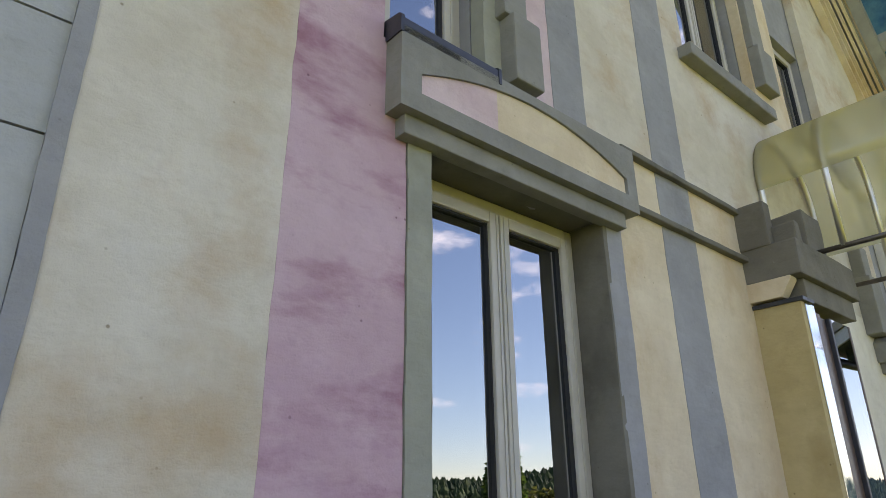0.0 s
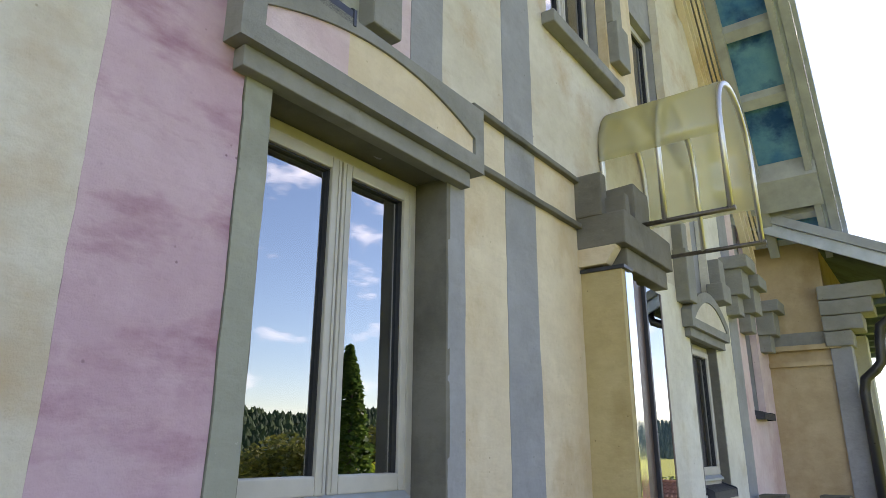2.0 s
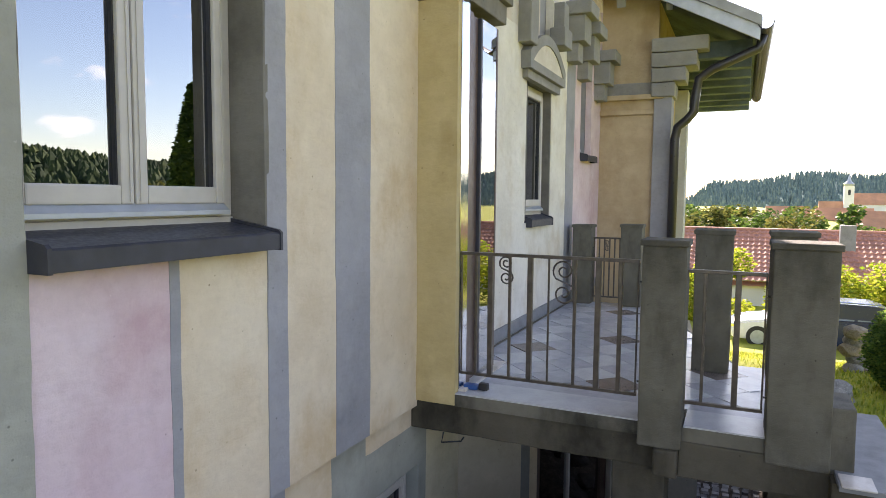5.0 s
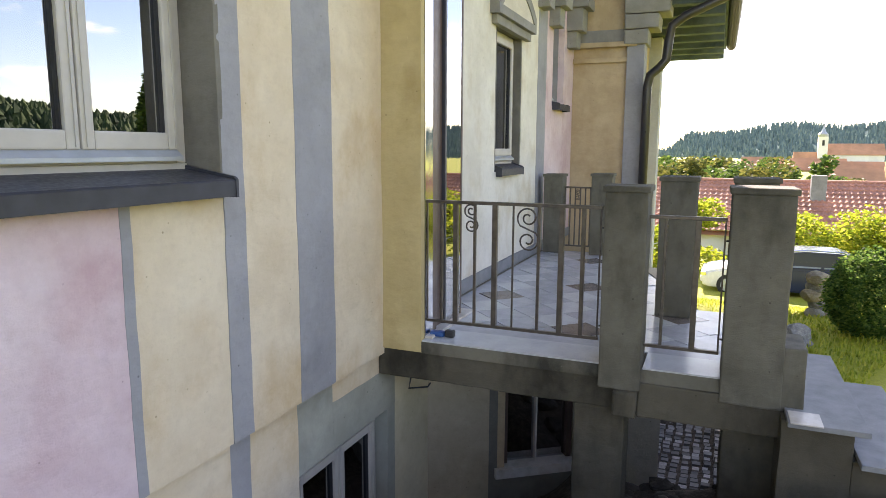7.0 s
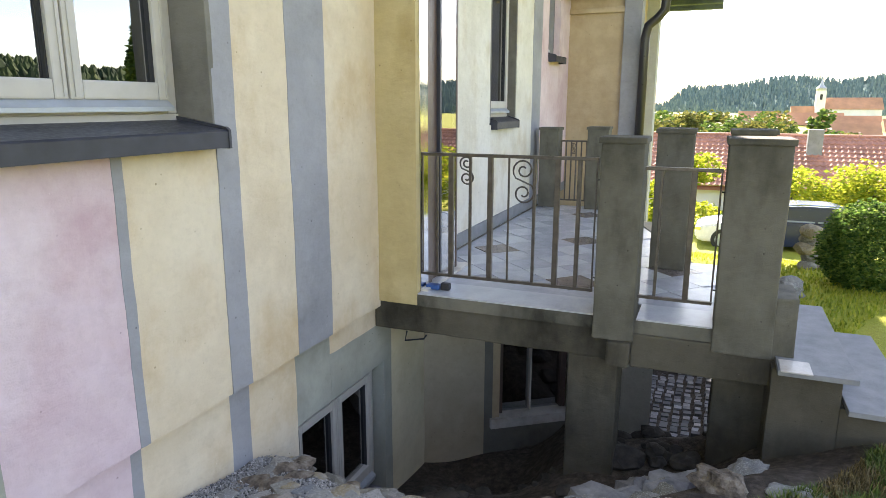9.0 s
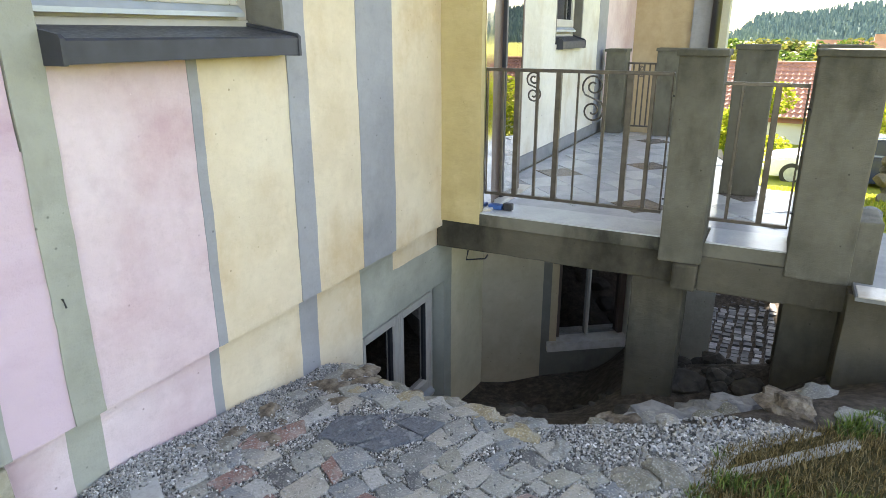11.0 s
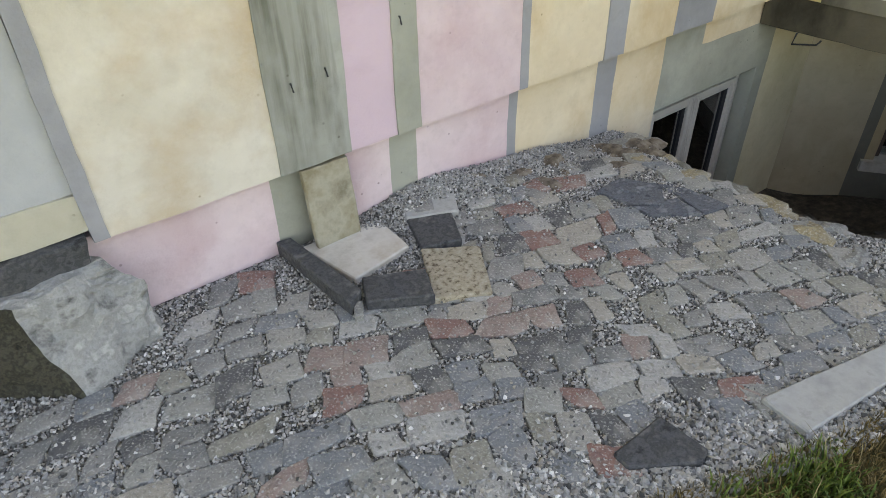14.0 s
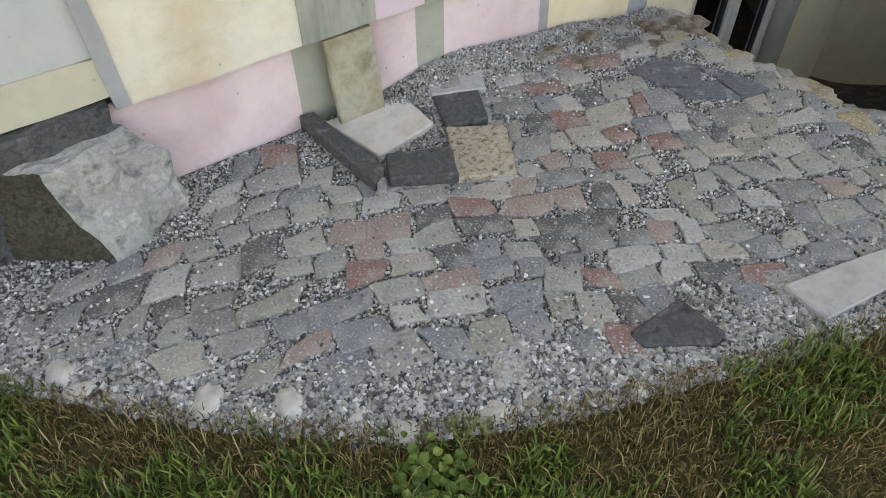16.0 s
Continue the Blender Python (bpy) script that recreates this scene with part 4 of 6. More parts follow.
for i, (y0, y1, z) in enumerate(((-2.83, -2.46, -0.43), (-3.14, -2.80, -0.60), (-3.46, -3.11, -0.77))):
    part("tread", box(3.90, y0, z - 0.03, 5.25, y1, z, 0.004), M_TREAD, steps, "grey stone tread")
    part("riser", rough_box(4.0, y0 + 0.05, -1.7, 5.2, y1 + 0.02, z - 0.031, 0.006, 0.15, 0.004), M_SHADECONC, steps)
part("tread_end", box(3.88, -2.62, -0.432, 4.06, -2.47, -0.424, 0.003), M_MARBLE, steps)

# ---- basement bay under the balcony ----
bay = thing("basement_bay", (4.6, -0.9, -1.5), "beige plastered basement bay wall under the balcony", "wall", kind="structure")
def slant(a, b, z0, z1, mat, th=0.2, nm="wall"):
    a, b = Vector((*a, 0)), Vector((*b, 0))
    d = (b - a).normalized()
    s = Vector((d.y, -d.x, 0)) * -th
    pts = [(a.x, a.y), (b.x, b.y), (b.x + s.x, b.y + s.y), (a.x + s.x, a.y + s.y)]
    return part(nm, prism(pts, z1 - z0, "z", z0), mat, bay)
C0, C1 = (5.0, 0.06), (6.28, -1.70)
def on(u):
    return (C0[0] + (C1[0] - C0[0]) * u, C0[1] + (C1[1] - C0[1]) * u)
WA, WC = 0.285, 0.62
slant(C0, on(WA - 0.035), -2.4, -0.45, M_BAY)
slant(on(WA - 0.035), on(WA), -2.4, -0.45, M_PORTAL, 0.19)
slant(on(WA), on(WC), -2.4, -1.86, M_PORTAL)
slant(on(WA), on(WC), -0.78, -0.45, M_BAY)
slant(on(WC), C1, -2.4, -0.45, M_DULL)
slant(C1, (8.4, -1.45), -2.4, -0.45, M_BAY)
bay_win = part("window_frame", prism([on(WA), on(WA + 0.03), (on(WA + 0.03)[0] + 0.05, on(WA + 0.03)[1] + 0.036), (on(WA)[0] + 0.05, on(WA)[1] + 0.036)], 1.02, "z", -1.80), M_PEACH, bay, "pale wooden window frame")
for u, w in ((WA + 0.03, 0.022), (0.455, 0.006), (WC - 0.03, 0.022)):
    slant(on(u), on(u + w), -1.77, -0.79, M_FRAME if w < 0.02 else M_DOOR, 0.06, "sash_bar").location = (0.05, 0.036, 0)
slant(on(WA + 0.03), on(WC), -1.78, -0.79, M_GLASS, 0.008, "pane").location = (0.09, 0.065, 0)
sill = slant(on(WA - 0.01), on(WC + 0.01), -1.86, -1.775, M_MARBLE, 0.16, "window_sill")
sill.location = (-0.035, -0.025, 0)
slant(on(WA), on(WC), -1.86, -0.70, M_ROOMSHADE, 0.03, "room_shade").location = (0.30, 0.22, 0)

M_TEAL = stucco("teal_soffit_paint", (0.075, 0.10, 0.11), (0.12, 0.155, 0.165), (0.035, 0.05, 0.055), 0.5)
# ---- far wing ----
wing = thing("house_wing", (12, -0.4, -1.5), "projecting ochre house wing with tiled eaves", "house", kind="structure")
part("wall", box(10.12, -0.79, -2.6, 13.2, 0.4, 4.6), M_PEACH, wing)
# Unseen wall, added to keep the sun off the path below the balcony.
part("wall", box(13.2, -0.70, -3.2, 16.4, 0.4, 4.4), M_PANEL, wing)
part("pilaster", box(12.8, -1.0, -2.6, 13.2, -0.78, 2.9, 0.01), M_PANEL, wing)
part("pilaster", box(10.06, -1.0, -2, 10.4, -0.76, 2.45, 0.01), M_GREY, wing)
for z, d in ((2.17, 0.05), (2.38, 0.09)):
    part("string_course", rough_box(10.12 - d, -0.80 - d, z, 10.3, 0, z + 0.07, 0.01, 0.3, 0.004), M_PEACH, wing)
part("frieze", rough_box(10.09, -0.82, 2.45, 10.3, 0, 2.62, 0.01, 0.3, 0.004), M_STONE, wing)
for i in range(4):
    part("corbel", rough_box(10.0 - 0.02 * i, -1.04 - 0.14 * i, 2.40 + 0.20 * i, 10.5, -0.72, 2.595 + 0.20 * i, 0.02, 0.15, 0.01), M_STONE, wing)
for i in range(8):
    x = 11.2 + i * 0.85
    part("rafter", box(x - 1.0, -2.0, 2.92, x - 0.80, -0.8, 3.14, 0.01), M_TEAL, wing)
def roof_plane(y0, z0, y1, z1, x0, x1, th, mat, nm, parent):
    return part(nm, prism([(y0, z0), (y1, z1), (y1, z1 + th), (y0, z0 + th)], x1 - x0, "x", x0), mat, parent)
roof_plane(-2.04, 3.11, 0.6, 4.48, 9.75, 16.4, 0.12, M_TEAL, "soffit", wing)
roof_plane(-2.10, 3.23, 0.6, 4.65, 9.68, 16.5, 0.06, M_ZINC, "roof", wing)
part("verge_board", prism([(-2.08, 2.99), (0.6, 4.38), (0.6, 4.67), (-2.08, 3.27)], 0.05, "x", 9.62), M_ZINC, wing)
part("verge_board", prism([(-2.09, 3.16), (0.6, 4.55), (0.6, 4.69), (-2.09, 3.29)], 0.04, "x", 9.578), M_WOODGREY, wing)
gut = bmesh.new()
for a0, a1 in zip(np.linspace(0, math.pi, 9), np.linspace(0, math.pi, 9)[1:]):
    vs = [gut.verts.new((x, -2.14 - 0.09 * math.cos(a), 3.22 - 0.10 * math.sin(a))) for x, a in ((9.6, a0), (16.5, a0), (16.5, a1), (9.6, a1))]
    gut.faces.new(vs)
g = part("gutter", gut, M_SILL, wing, "dark gutter")
sg = g.modifiers.new("solid", "SOLIDIFY")
sg.thickness = 0.012
part("downpipe", tube([(9.95, -2.12, 3.12), (9.95, -2.07, 2.95), (9.95, -1.52, 2.72), (9.95, -1.35, 2.60), (9.95, -1.32, 2.40), (9.95, -1.30, 2.16), (9.95, -1.22, 2.06), (9.95, -1.10, 1.96), (9.95, -1.07, 1.80), (9.95, -1.06, -1.9)], 0.062, 12), M_BLACKPIPE, wing, "black downpipe", True)

# ---- main eaves and roof ----
roof = thing("main_roof", (5, 0, 6.2), "wide roof eaves with painted blue soffit panels", "roof", kind="structure")
M_BLUE = stucco("blue_soffit_paint", (0.03, 0.13, 0.33), (0.13, 0.29, 0.42), (0.01, 0.045, 0.16), 0.47, 0.3, 1.4, 0.9, 0.0)
# gable and raking eaves
def rake_z(x):
    return 3.88 + (9.83 - x) * 1.33
part("gable", prism([(-3.2, 6.2), (8.05, 6.2), (2.4, 13.6)], 0.35, "y", 0.03), M_CREAM, roof)
part("rake_deck", prism([(9.95, rake_z(9.95) + 0.10), (2.4, rake_z(2.4) + 0.10), (2.4, rake_z(2.4) + 0.32), (9.95, rake_z(9.95) + 0.32)], 7.4, "y", -0.98), M_ZINC, roof)
# Unseen second slope, mirrored from the first and added to cast shade.
part("rake_deck", prism([(-5.0, rake_z(9.95) + 0.10), (2.4, rake_z(2.4) + 0.10), (2.4, rake_z(2.4) + 0.32), (-5.0, rake_z(9.95) + 0.32)], 7.6, "y", -1.12), M_ZINC, roof)
def along_rake(nm, y0, y1, d0, d1, x_lo, x_hi, mat, label=""):
    return part(nm, prism([(x_lo, rake_z(x_lo) + d0), (x_hi, rake_z(x_hi) + d0), (x_hi, rake_z(x_hi) + d1), (x_lo, rake_z(x_lo) + d1)], y1 - y0, "y", y0), mat, roof, label)
along_rake("verge_board", -0.98, -0.90, -0.16, 0.10, 9.95, 4.0, M_WOODGREY)
along_rake("verge_board", -1.02, -0.98, -0.02, 0.34, 9.98, 4.0, M_ZINC)
along_rake("verge_board", -1.14, -1.025, -0.06, 0.12, 9.98, 4.0, M_WOODGREY)
along_rake("verge_gutter", -1.20, -1.145, 0.02, 0.26, 9.98, 4.0, M_ZINC)
along_rake("soffit_beam", -0.36, -0.24, -0.14, 0.10, 9.9, 4.0, M_WOODGREY)
for k in range(3):
    along_rake("raking_moulding", -0.10 + 0.02 * k, 0.02, -0.30 - 0.20 * k, -0.22 - 0.20 * k, 9.7, 4.0, M_YELLOW)
along_rake("raking_field", -0.22, 0.02, -0.12, 0.06, 9.8, 4.0, M_STONE)
def rake_bar(nm, x, width, low, high, y0, y1, mat, label=""):
    q = x - width
    return part(nm, prism([(x, rake_z(x) + low), (q, rake_z(q) + low), (q, rake_z(q) + high), (x, rake_z(x) + high)], y1 - y0, "y", y0), mat, roof, label)
for a, b in ((9.86, 9.65), (9.60, 9.47), (9.20, 8.69), (8.62, 8.14), (8.06, 7.58), (7.50, 7.02), (6.94, 6.46), (6.38, 5.90), (5.82, 5.34), (5.26, 4.78)):
    rake_bar("soffit_panel", a, a - b, 0.04, 0.08, -0.90, -0.36, M_BLUE, "blue panel painted with clouds")
    rake_bar("soffit_batten", b, 0.08 if b != 9.65 else 0.05, -0.06, 0.09, -0.90, -0.36, M_WOODGREY)
rake_bar("purlin", 9.465, 0.26, -0.20, 0.09, -1.02, 0.02, M_WOODGREY, "pale painted purlin end")
for k in range(4):
    along_rake("gable_lath", -0.30 + 0.05 * k, -0.27 + 0.05 * k, -0.06 - 0.05 * k, -0.02 - 0.05 * k, 9.7, 4.0, M_YELLOW)

# ---- tap on the wall ----
tap = thing("water_tap", (1.02, -0.006, 0.33), "small chrome garden tap set in bare cement", "tap")
# Dark flattened lump imitates the shaded hole round the tap.
bm = bmesh.new()
bmesh.ops.create_icosphere(bm, subdivisions=3, radius=1)
for v in bm.verts:
    k = 1 + 0.5 * noise.noise(v.co * 1.7)
    v.co = Vector((1.015 + v.co.x * 0.055 * k, -0.004 + v.co.y * 0.012, 0.325 + v.co.z * 0.042 * k))
part("hole_shade", bm, M_RUBBLE, tap, "dark lump standing in for the shaded broken hole in the cement")
part("escutcheon", tube([(1.02, 0.0, 0.33), (1.02, -0.018, 0.33)], 0.022, 14), M_SILL, tap)
part("stem", tube([(1.02, -0.01, 0.33), (1.02, -0.06, 0.33)], 0.014, 10), M_CHROME, tap, smooth=True)
part("spout", tube([(1.02, -0.045, 0.335), (1.028, -0.07, 0.322), (1.033, -0.085, 0.30), (1.036, -0.09, 0.275), (1.036, -0.09, 0.262)], [0.016, 0.014, 0.012, 0.010, 0.013], 10), M_STEEL, tap, smooth=True)
part("spindle", tube([(1.02, -0.055, 0.34), (1.015, -0.065, 0.385)], 0.008, 8), M_CHROME, tap, smooth=True)
part("handle", tube([(0.985, -0.065, 0.387), (1.045, -0.067, 0.383)], 0.007, 8), M_CHROME, tap, smooth=True)
for x, z in ((1.10, -0.10), (0.965, -0.12), (1.42, 0.01)):
    n = thing("wall_nail", (x, 0, z), "bent rusty nail in the plaster", "nail", "nails in the plaster")
    part("shank", tube([(x, 0.01, z), (x, -0.012, z), (x + 0.004, -0.016, z - 0.03)], 0.0035, 6), M_RUBBER, n)
hook = thing("wire_hook", (4.13, -0.26, -0.63), "bent wire hook under the balcony edge", "hook")
part("wire", tube([(4.15, -0.20, -0.60), (4.12, -0.20, -0.66), (4.12, -0.34, -0.63), (4.12, -0.36, -0.60)], 0.006, 6), M_RUBBER, hook)
drill = thing("hand_tool", (4.28, -0.36, FLOOR), "small blue and black hand tool on the tiles", "tool")
part("body", rough_box(4.24, -0.40, FLOOR, 4.30, -0.30, FLOOR + 0.035, 0.01, 0.05, 0.002), plain("blue_plastic", (0.02, 0.08, 0.25), 0.4), drill)
part("grip", rough_box(4.25, -0.47, FLOOR, 4.30, -0.405, FLOOR + 0.05, 0.012, 0.05, 0.002), M_RUBBER, drill)

# ---- loose slabs and stones by the wall ----
def flat_stone(name, pts, z, th, mat, label, category="stone slab", group="", tilt=0.0, wob=0.004):
    c = Vector((sum(p[0] for p in pts) / len(pts), sum(p[1] for p in pts) / len(pts), z - th))
    bm = prism(pts, th, "z", z - th)
    bmesh.ops.bevel(bm, geom=bm.edges[:], offset=0.005, segments=1, affect="EDGES")
    bmesh.ops.subdivide_edges(bm, edges=[e for e in bm.edges if e.calc_length() > 0.06], cuts=2, use_grid_fill=True)
    bmesh.ops.triangulate(bm, faces=[f for f in bm.faces if len(f.verts) > 4])
    for v in bm.verts:
        q = v.co * 11
        v.co += Vector((noise.noise(q), noise.noise(q + Vector((7, 0, 0))), 0.6 * noise.noise(q + Vector((0, 7, 0))))) * wob
        v.co.z += tilt * (v.co.x - c.x)
    ob = part(name, bm, mat)
    me = ob.data
    me.transform(Matrix.Translation(-c))
    ob.location = c
    return tagged(ob, label, category, group)


flat_stone("marble_slab", [(0.906, 0.013), (0.965, -0.297), (1.239, -0.251), (1.249, -0.015)], -0.778, 0.040, M_MARBLE, "white marble slab lying on the gravel by the wall", wob=0.002)
flat_stone("slate_bar", [(0.825, 0.048), (0.853, -0.447), (0.925, -0.406), (0.885, 0.037)], -0.735, 0.060, M_SLATE, "dark stone bar lying along the marble slab", wob=0.002)
flat_stone("slate_slab", [(0.972, -0.330), (0.909, -0.456), (1.113, -0.579), (1.179, -0.434)], -0.750, 0.045, M_SLATE, "dark slate slab lying on the gravel", wob=0.003)
flat_stone("tan_stone_slab", [(1.261, -0.302), (1.108, -0.566), (1.300, -0.670), (1.447, -0.428)], -0.776, 0.040, M_TRAV, "pitted tan stone slab set in the paving", wob=0.006)
flat_stone("slate_slab", [(1.333, -0.100), (1.263, -0.308), (1.411, -0.369), (1.517, -0.160)], -0.765, 0.040, M_SLATE, "dark blue slate slab near the wall", tilt=0.03)
flat_stone("grey_stone_slab", [(1.397, 0.050), (1.327, -0.109), (1.525, -0.209), (1.644, -0.010)], -0.755, 0.040, M_KERB, "pale grey stone slab near the wall", tilt=0.03)
flat_stone("small_stone", [(0.880, -0.413), (0.847, -0.480), (0.878, -0.491), (0.915, -0.423)], -0.765, 0.040, M_FIELD, "small pale stone beside the slate bar")
M_LAYERED = rocky("layered_blue_slate", [(0.34, (0.055, 0.06, 0.072)), (0.46, (0.13, 0.14, 0.16)), (0.52, (0.085, 0.09, 0.105)), (0.64, (0.20, 0.21, 0.225))], 20, 0.75, 0.03, grain=70)
flagstone = thing("slate_flagstone", (2.27, -0.65, -0.82), "broken layered blue-grey slate flagstone set in the paving", "stone slab")
for k, (pts, z) in enumerate((([(2.10, -0.45), (2.13, -0.62), (2.24, -0.70), (2.36, -0.60), (2.27, -0.45)], -0.776), ([(2.12, -0.63), (2.14, -0.72), (2.30, -0.84), (2.33, -0.70), (2.23, -0.69)], -0.783),
                              ([(2.31, -0.84), (2.44, -0.88), (2.42, -0.72), (2.34, -0.70)], -0.780), ([(2.35, -0.69), (2.43, -0.71), (2.42, -0.60), (2.37, -0.59)], -0.790), ([(2.16, -0.50), (2.22, -0.60), (2.30, -0.56), (2.26, -0.48)], -0.768))):
    bm = prism(pts, 0.05, "z", z - 0.05)
    bmesh.ops.subdivide_edges(bm, edges=bm.edges[:], cuts=4, use_grid_fill=True)
    bmesh.ops.triangulate(bm, faces=[f for f in bm.faces if len(f.verts) > 4])
    for v in bm.verts:
        q = v.co * 16 + Vector((k * 3, 0, 0))
        v.co += Vector((noise.noise(q), noise.noise(q + Vector((7, 0, 0))), 0.7 * noise.noise(q + Vector((0, 7, 0))))) * 0.012
    part("layer", bm, M_LAYERED, flagstone)
flat_stone("slate_slab", [(1.299, -1.382), (1.096, -1.382), (1.089, -1.435), (1.258, -1.551), (1.306, -1.537)], -0.775, 0.050, M_SLATE, "black triangular slate set in the paving", wob=0.004)
flat_stone("kerb_stone", [(1.576, -1.528), (2.096, -1.657), (2.131, -1.763), (1.560, -1.679)], -0.772, 0.080, M_KERB, "long pale kerb stone beside the gravel border", wob=0.004)
flat_stone("kerb_stone", [(2.633, -1.970), (2.625, -2.031), (3.066, -2.484), (3.139, -2.470)], -0.790, 0.060, M_KERB, "long pale kerb stone beside the grass", wob=0.003)
bm = rough_box(0.955, -0.035, -0.80, 1.150, -0.005, -0.455, 0.006, 0.08, 0.005)
for v in bm.verts:
    v.co.y += (v.co.z + 0.43) * 0.12 + 0.03
board = part("leaning_slab", bm, rocky("stained_tan_slab", [(0.35, (0.22, 0.19, 0.12)), (0.5, (0.34, 0.315, 0.24)), (0.65, (0.17, 0.15, 0.10))], 5, 0.8, 0.006))
tagged(board, "stained tan stone slab leaning on the plinth", "stone slab")


def lump(c, size, mat, seed, label, category="stone", group="", name="field_stone", cuts=2, rough=0.22, flat=None):
    bm = bmesh.new()
    bmesh.ops.create_icosphere(bm, subdivisions=cuts + 1, radius=1)
    for v in bm.verts:
        q = v.co * 1.3 + Vector((seed * 5.3, seed * 1.7, 0))
        k = 1 + rough * (noise.noise(q) + 0.5 * noise.noise(q * 2.3) + (0.25 * noise.noise(q * 5)))
        v.co = Vector((v.co.x * size[0], v.co.y * size[1], v.co.z * size[2])) * k
        v.co.z = max(v.co.z, -size[2] * 0.75)
    bm.transform(Matrix.Rotation(seed * 1.9, 4, "Z"))
    if flat is None:
        for f in bm.faces:
            f.smooth = True
    ob = part(name, bm, mat)
    ob.location = c
    return tagged(ob, label, category, group)


# cleft boulder at the house corner
bm = bmesh.new()
hull = [Vector(p) for p in ((0.315, -0.13, -0.84), (0.05, -0.235, -0.84), (-0.04, -0.14, -0.84), (-0.25, 0.0, -0.82), (0.335, 0.02, -0.84), (-0.04, -0.105, -0.50), (0.25, -0.025, -0.50), (0.325, -0.08, -0.59), (-0.20, -0.02, -0.53), (-0.2, 0.05, -0.50), (0.2, 0.05, -0.48))]
for p in hull:
    bm.verts.new(p)
bmesh.ops.convex_hull(bm, input=bm.verts[:])
bm.normal_update()
# Faces turned to -x or downward get the darker rock material.
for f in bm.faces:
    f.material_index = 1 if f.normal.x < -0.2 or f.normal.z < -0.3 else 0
bmesh.ops.subdivide_edges(bm, edges=bm.edges[:], cuts=11, use_grid_fill=True)
bmesh.ops.triangulate(bm, faces=[f for f in bm.faces if len(f.verts) > 4])
for v in bm.verts:
    q = v.co * 6
    w = Vector((noise.noise(q), noise.noise(q + Vector((5, 0, 0))), noise.noise(q + Vector((0, 5, 0))))) * 0.020
    step = math.floor(6 * noise.noise(q * 1.3 + Vector((0, 0, 9)))) / 6
    w += Vector((0.02, -0.034, 0.024)) * step
    v.co += w + Vector((noise.noise(q * 5), noise.noise(q * 4.7), noise.noise(q * 5.3))) * 0.010
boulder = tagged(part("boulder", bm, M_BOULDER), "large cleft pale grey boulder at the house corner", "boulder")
boulder.data.materials.append(M_DARKFACE)
slab = part("dark_stone_block", rough_box(-1.6, -0.03, -0.62, 0.215, 0.085, -0.405, 0.012, 0.05, 0.022, 3), M_SLATE)
tagged(slab, "dark layered stone block under the wall panel", "stone block")
slab = part("dark_stone_block", rough_box(-1.6, -0.03, -0.95, 0.20, 0.085, -0.62, 0.012, 0.05, 0.024, 5), M_SLATE)
tagged(slab, "dark rough stone course at the wall foot", "stone block")

M_PEBBLE = rocky("pale_pebble", [(0.3, (0.30, 0.285, 0.25)), (0.5, (0.44, 0.425, 0.385)), (0.72, (0.52, 0.50, 0.46))], 14, 0.7, 0.004)
# rim stones along the light well, and pebbles on the border
rim = [((2.629, -0.964), 0.10), ((2.798, -1.109), 0.09), ((2.640, -1.218), 0.07), ((2.53, -1.206), 0.07), ((2.50, -1.376), 0.06), ((2.431, -1.707), 0.09), ((2.529, -1.796), 0.10), ((2.519, -1.880), 0.06),
       ((2.832, -1.463), 0.05), ((3.132, -1.589), 0.13), ((3.506, -1.755), 0.17), ((3.623, -2.043), 0.13), ((3.623, -2.353), 0.12), ((3.314, -2.533), 0.10), ((2.939, -1.742), 0.06), ((2.740, -0.704), 0.10),
       ((2.844, -0.384), 0.08), ((2.566, -0.613), 0.07), ((2.783, -0.104), 0.05), ((3.324, -1.978), 0.07), ((3.172, -1.887), 0.06), ((3.829, -2.199), 0.12)]
for i, (p, r) in enumerate(rim):
    lump((p[0], p[1], ground_z(*p) - r * 0.05), (r * 1.2, r * 0.85, r * 0.40), M_FIELD, i + 1, "rough field stone on the rim of the light well", group="stones on the rim", rough=0.5, flat=True)
rnd = random.Random(4)
for i in range(34):
    x = -0.45 + 3.2 * i / 33 + rnd.uniform(-0.05, 0.05)
    r = rnd.uniform(0.018, 0.042) if x < 0.7 else rnd.uniform(0.012, 0.024)
    y = edge_y(x) + rnd.uniform(-0.01, 0.10)
    lump((x, y, ground_z(x, y) + r * 0.12), (r * 1.45, r, r * 0.45), M_PEBBLE, i + 40, "small rounded pebble on the gravel border", "pebble", "pebbles on the border", "pebble", 2, 0.4)
# rubble under the balcony
for i in range(70):
    x, y = rnd.uniform(4.3, 5.6), rnd.uniform(-2.45, -1.5)
    if 4.1 < x < 4.65 and y < -2.1:
        continue
    r = rnd.uniform(0.025, 0.08) + (0.05 if i % 7 == 0 else 0)
    lump((x, y, ground_z(x, y) + r * 0.2), (r * 1.3, r, r * 0.7), M_RUBBLE, i + 90, "dark rubble stone under the balcony", "stone", "rubble under the balcony", "rubble_stone", 1, 0.3, True)
for i in range(26):
    x, y = rnd.uniform(3.35, 4.5), rnd.uniform(-1.6, -0.1)
    r = rnd.uniform(0.02, 0.06)
    lump((x, y, ground_z(x, y) + r * 0.1), (r * 1.5, r, r * 0.4), M_RUBBLE, i + 140, "dark broken stone in the light well", "stone", "stones in the light well", "rubble_stone", 1, 0.3, True)

M_BROWNSTONE = rocky("brown_broken_stone", [(0.34, (0.05, 0.04, 0.03)), (0.5, (0.15, 0.12, 0.09)), (0.68, (0.27, 0.235, 0.19))], 16, 0.9, 0.02)
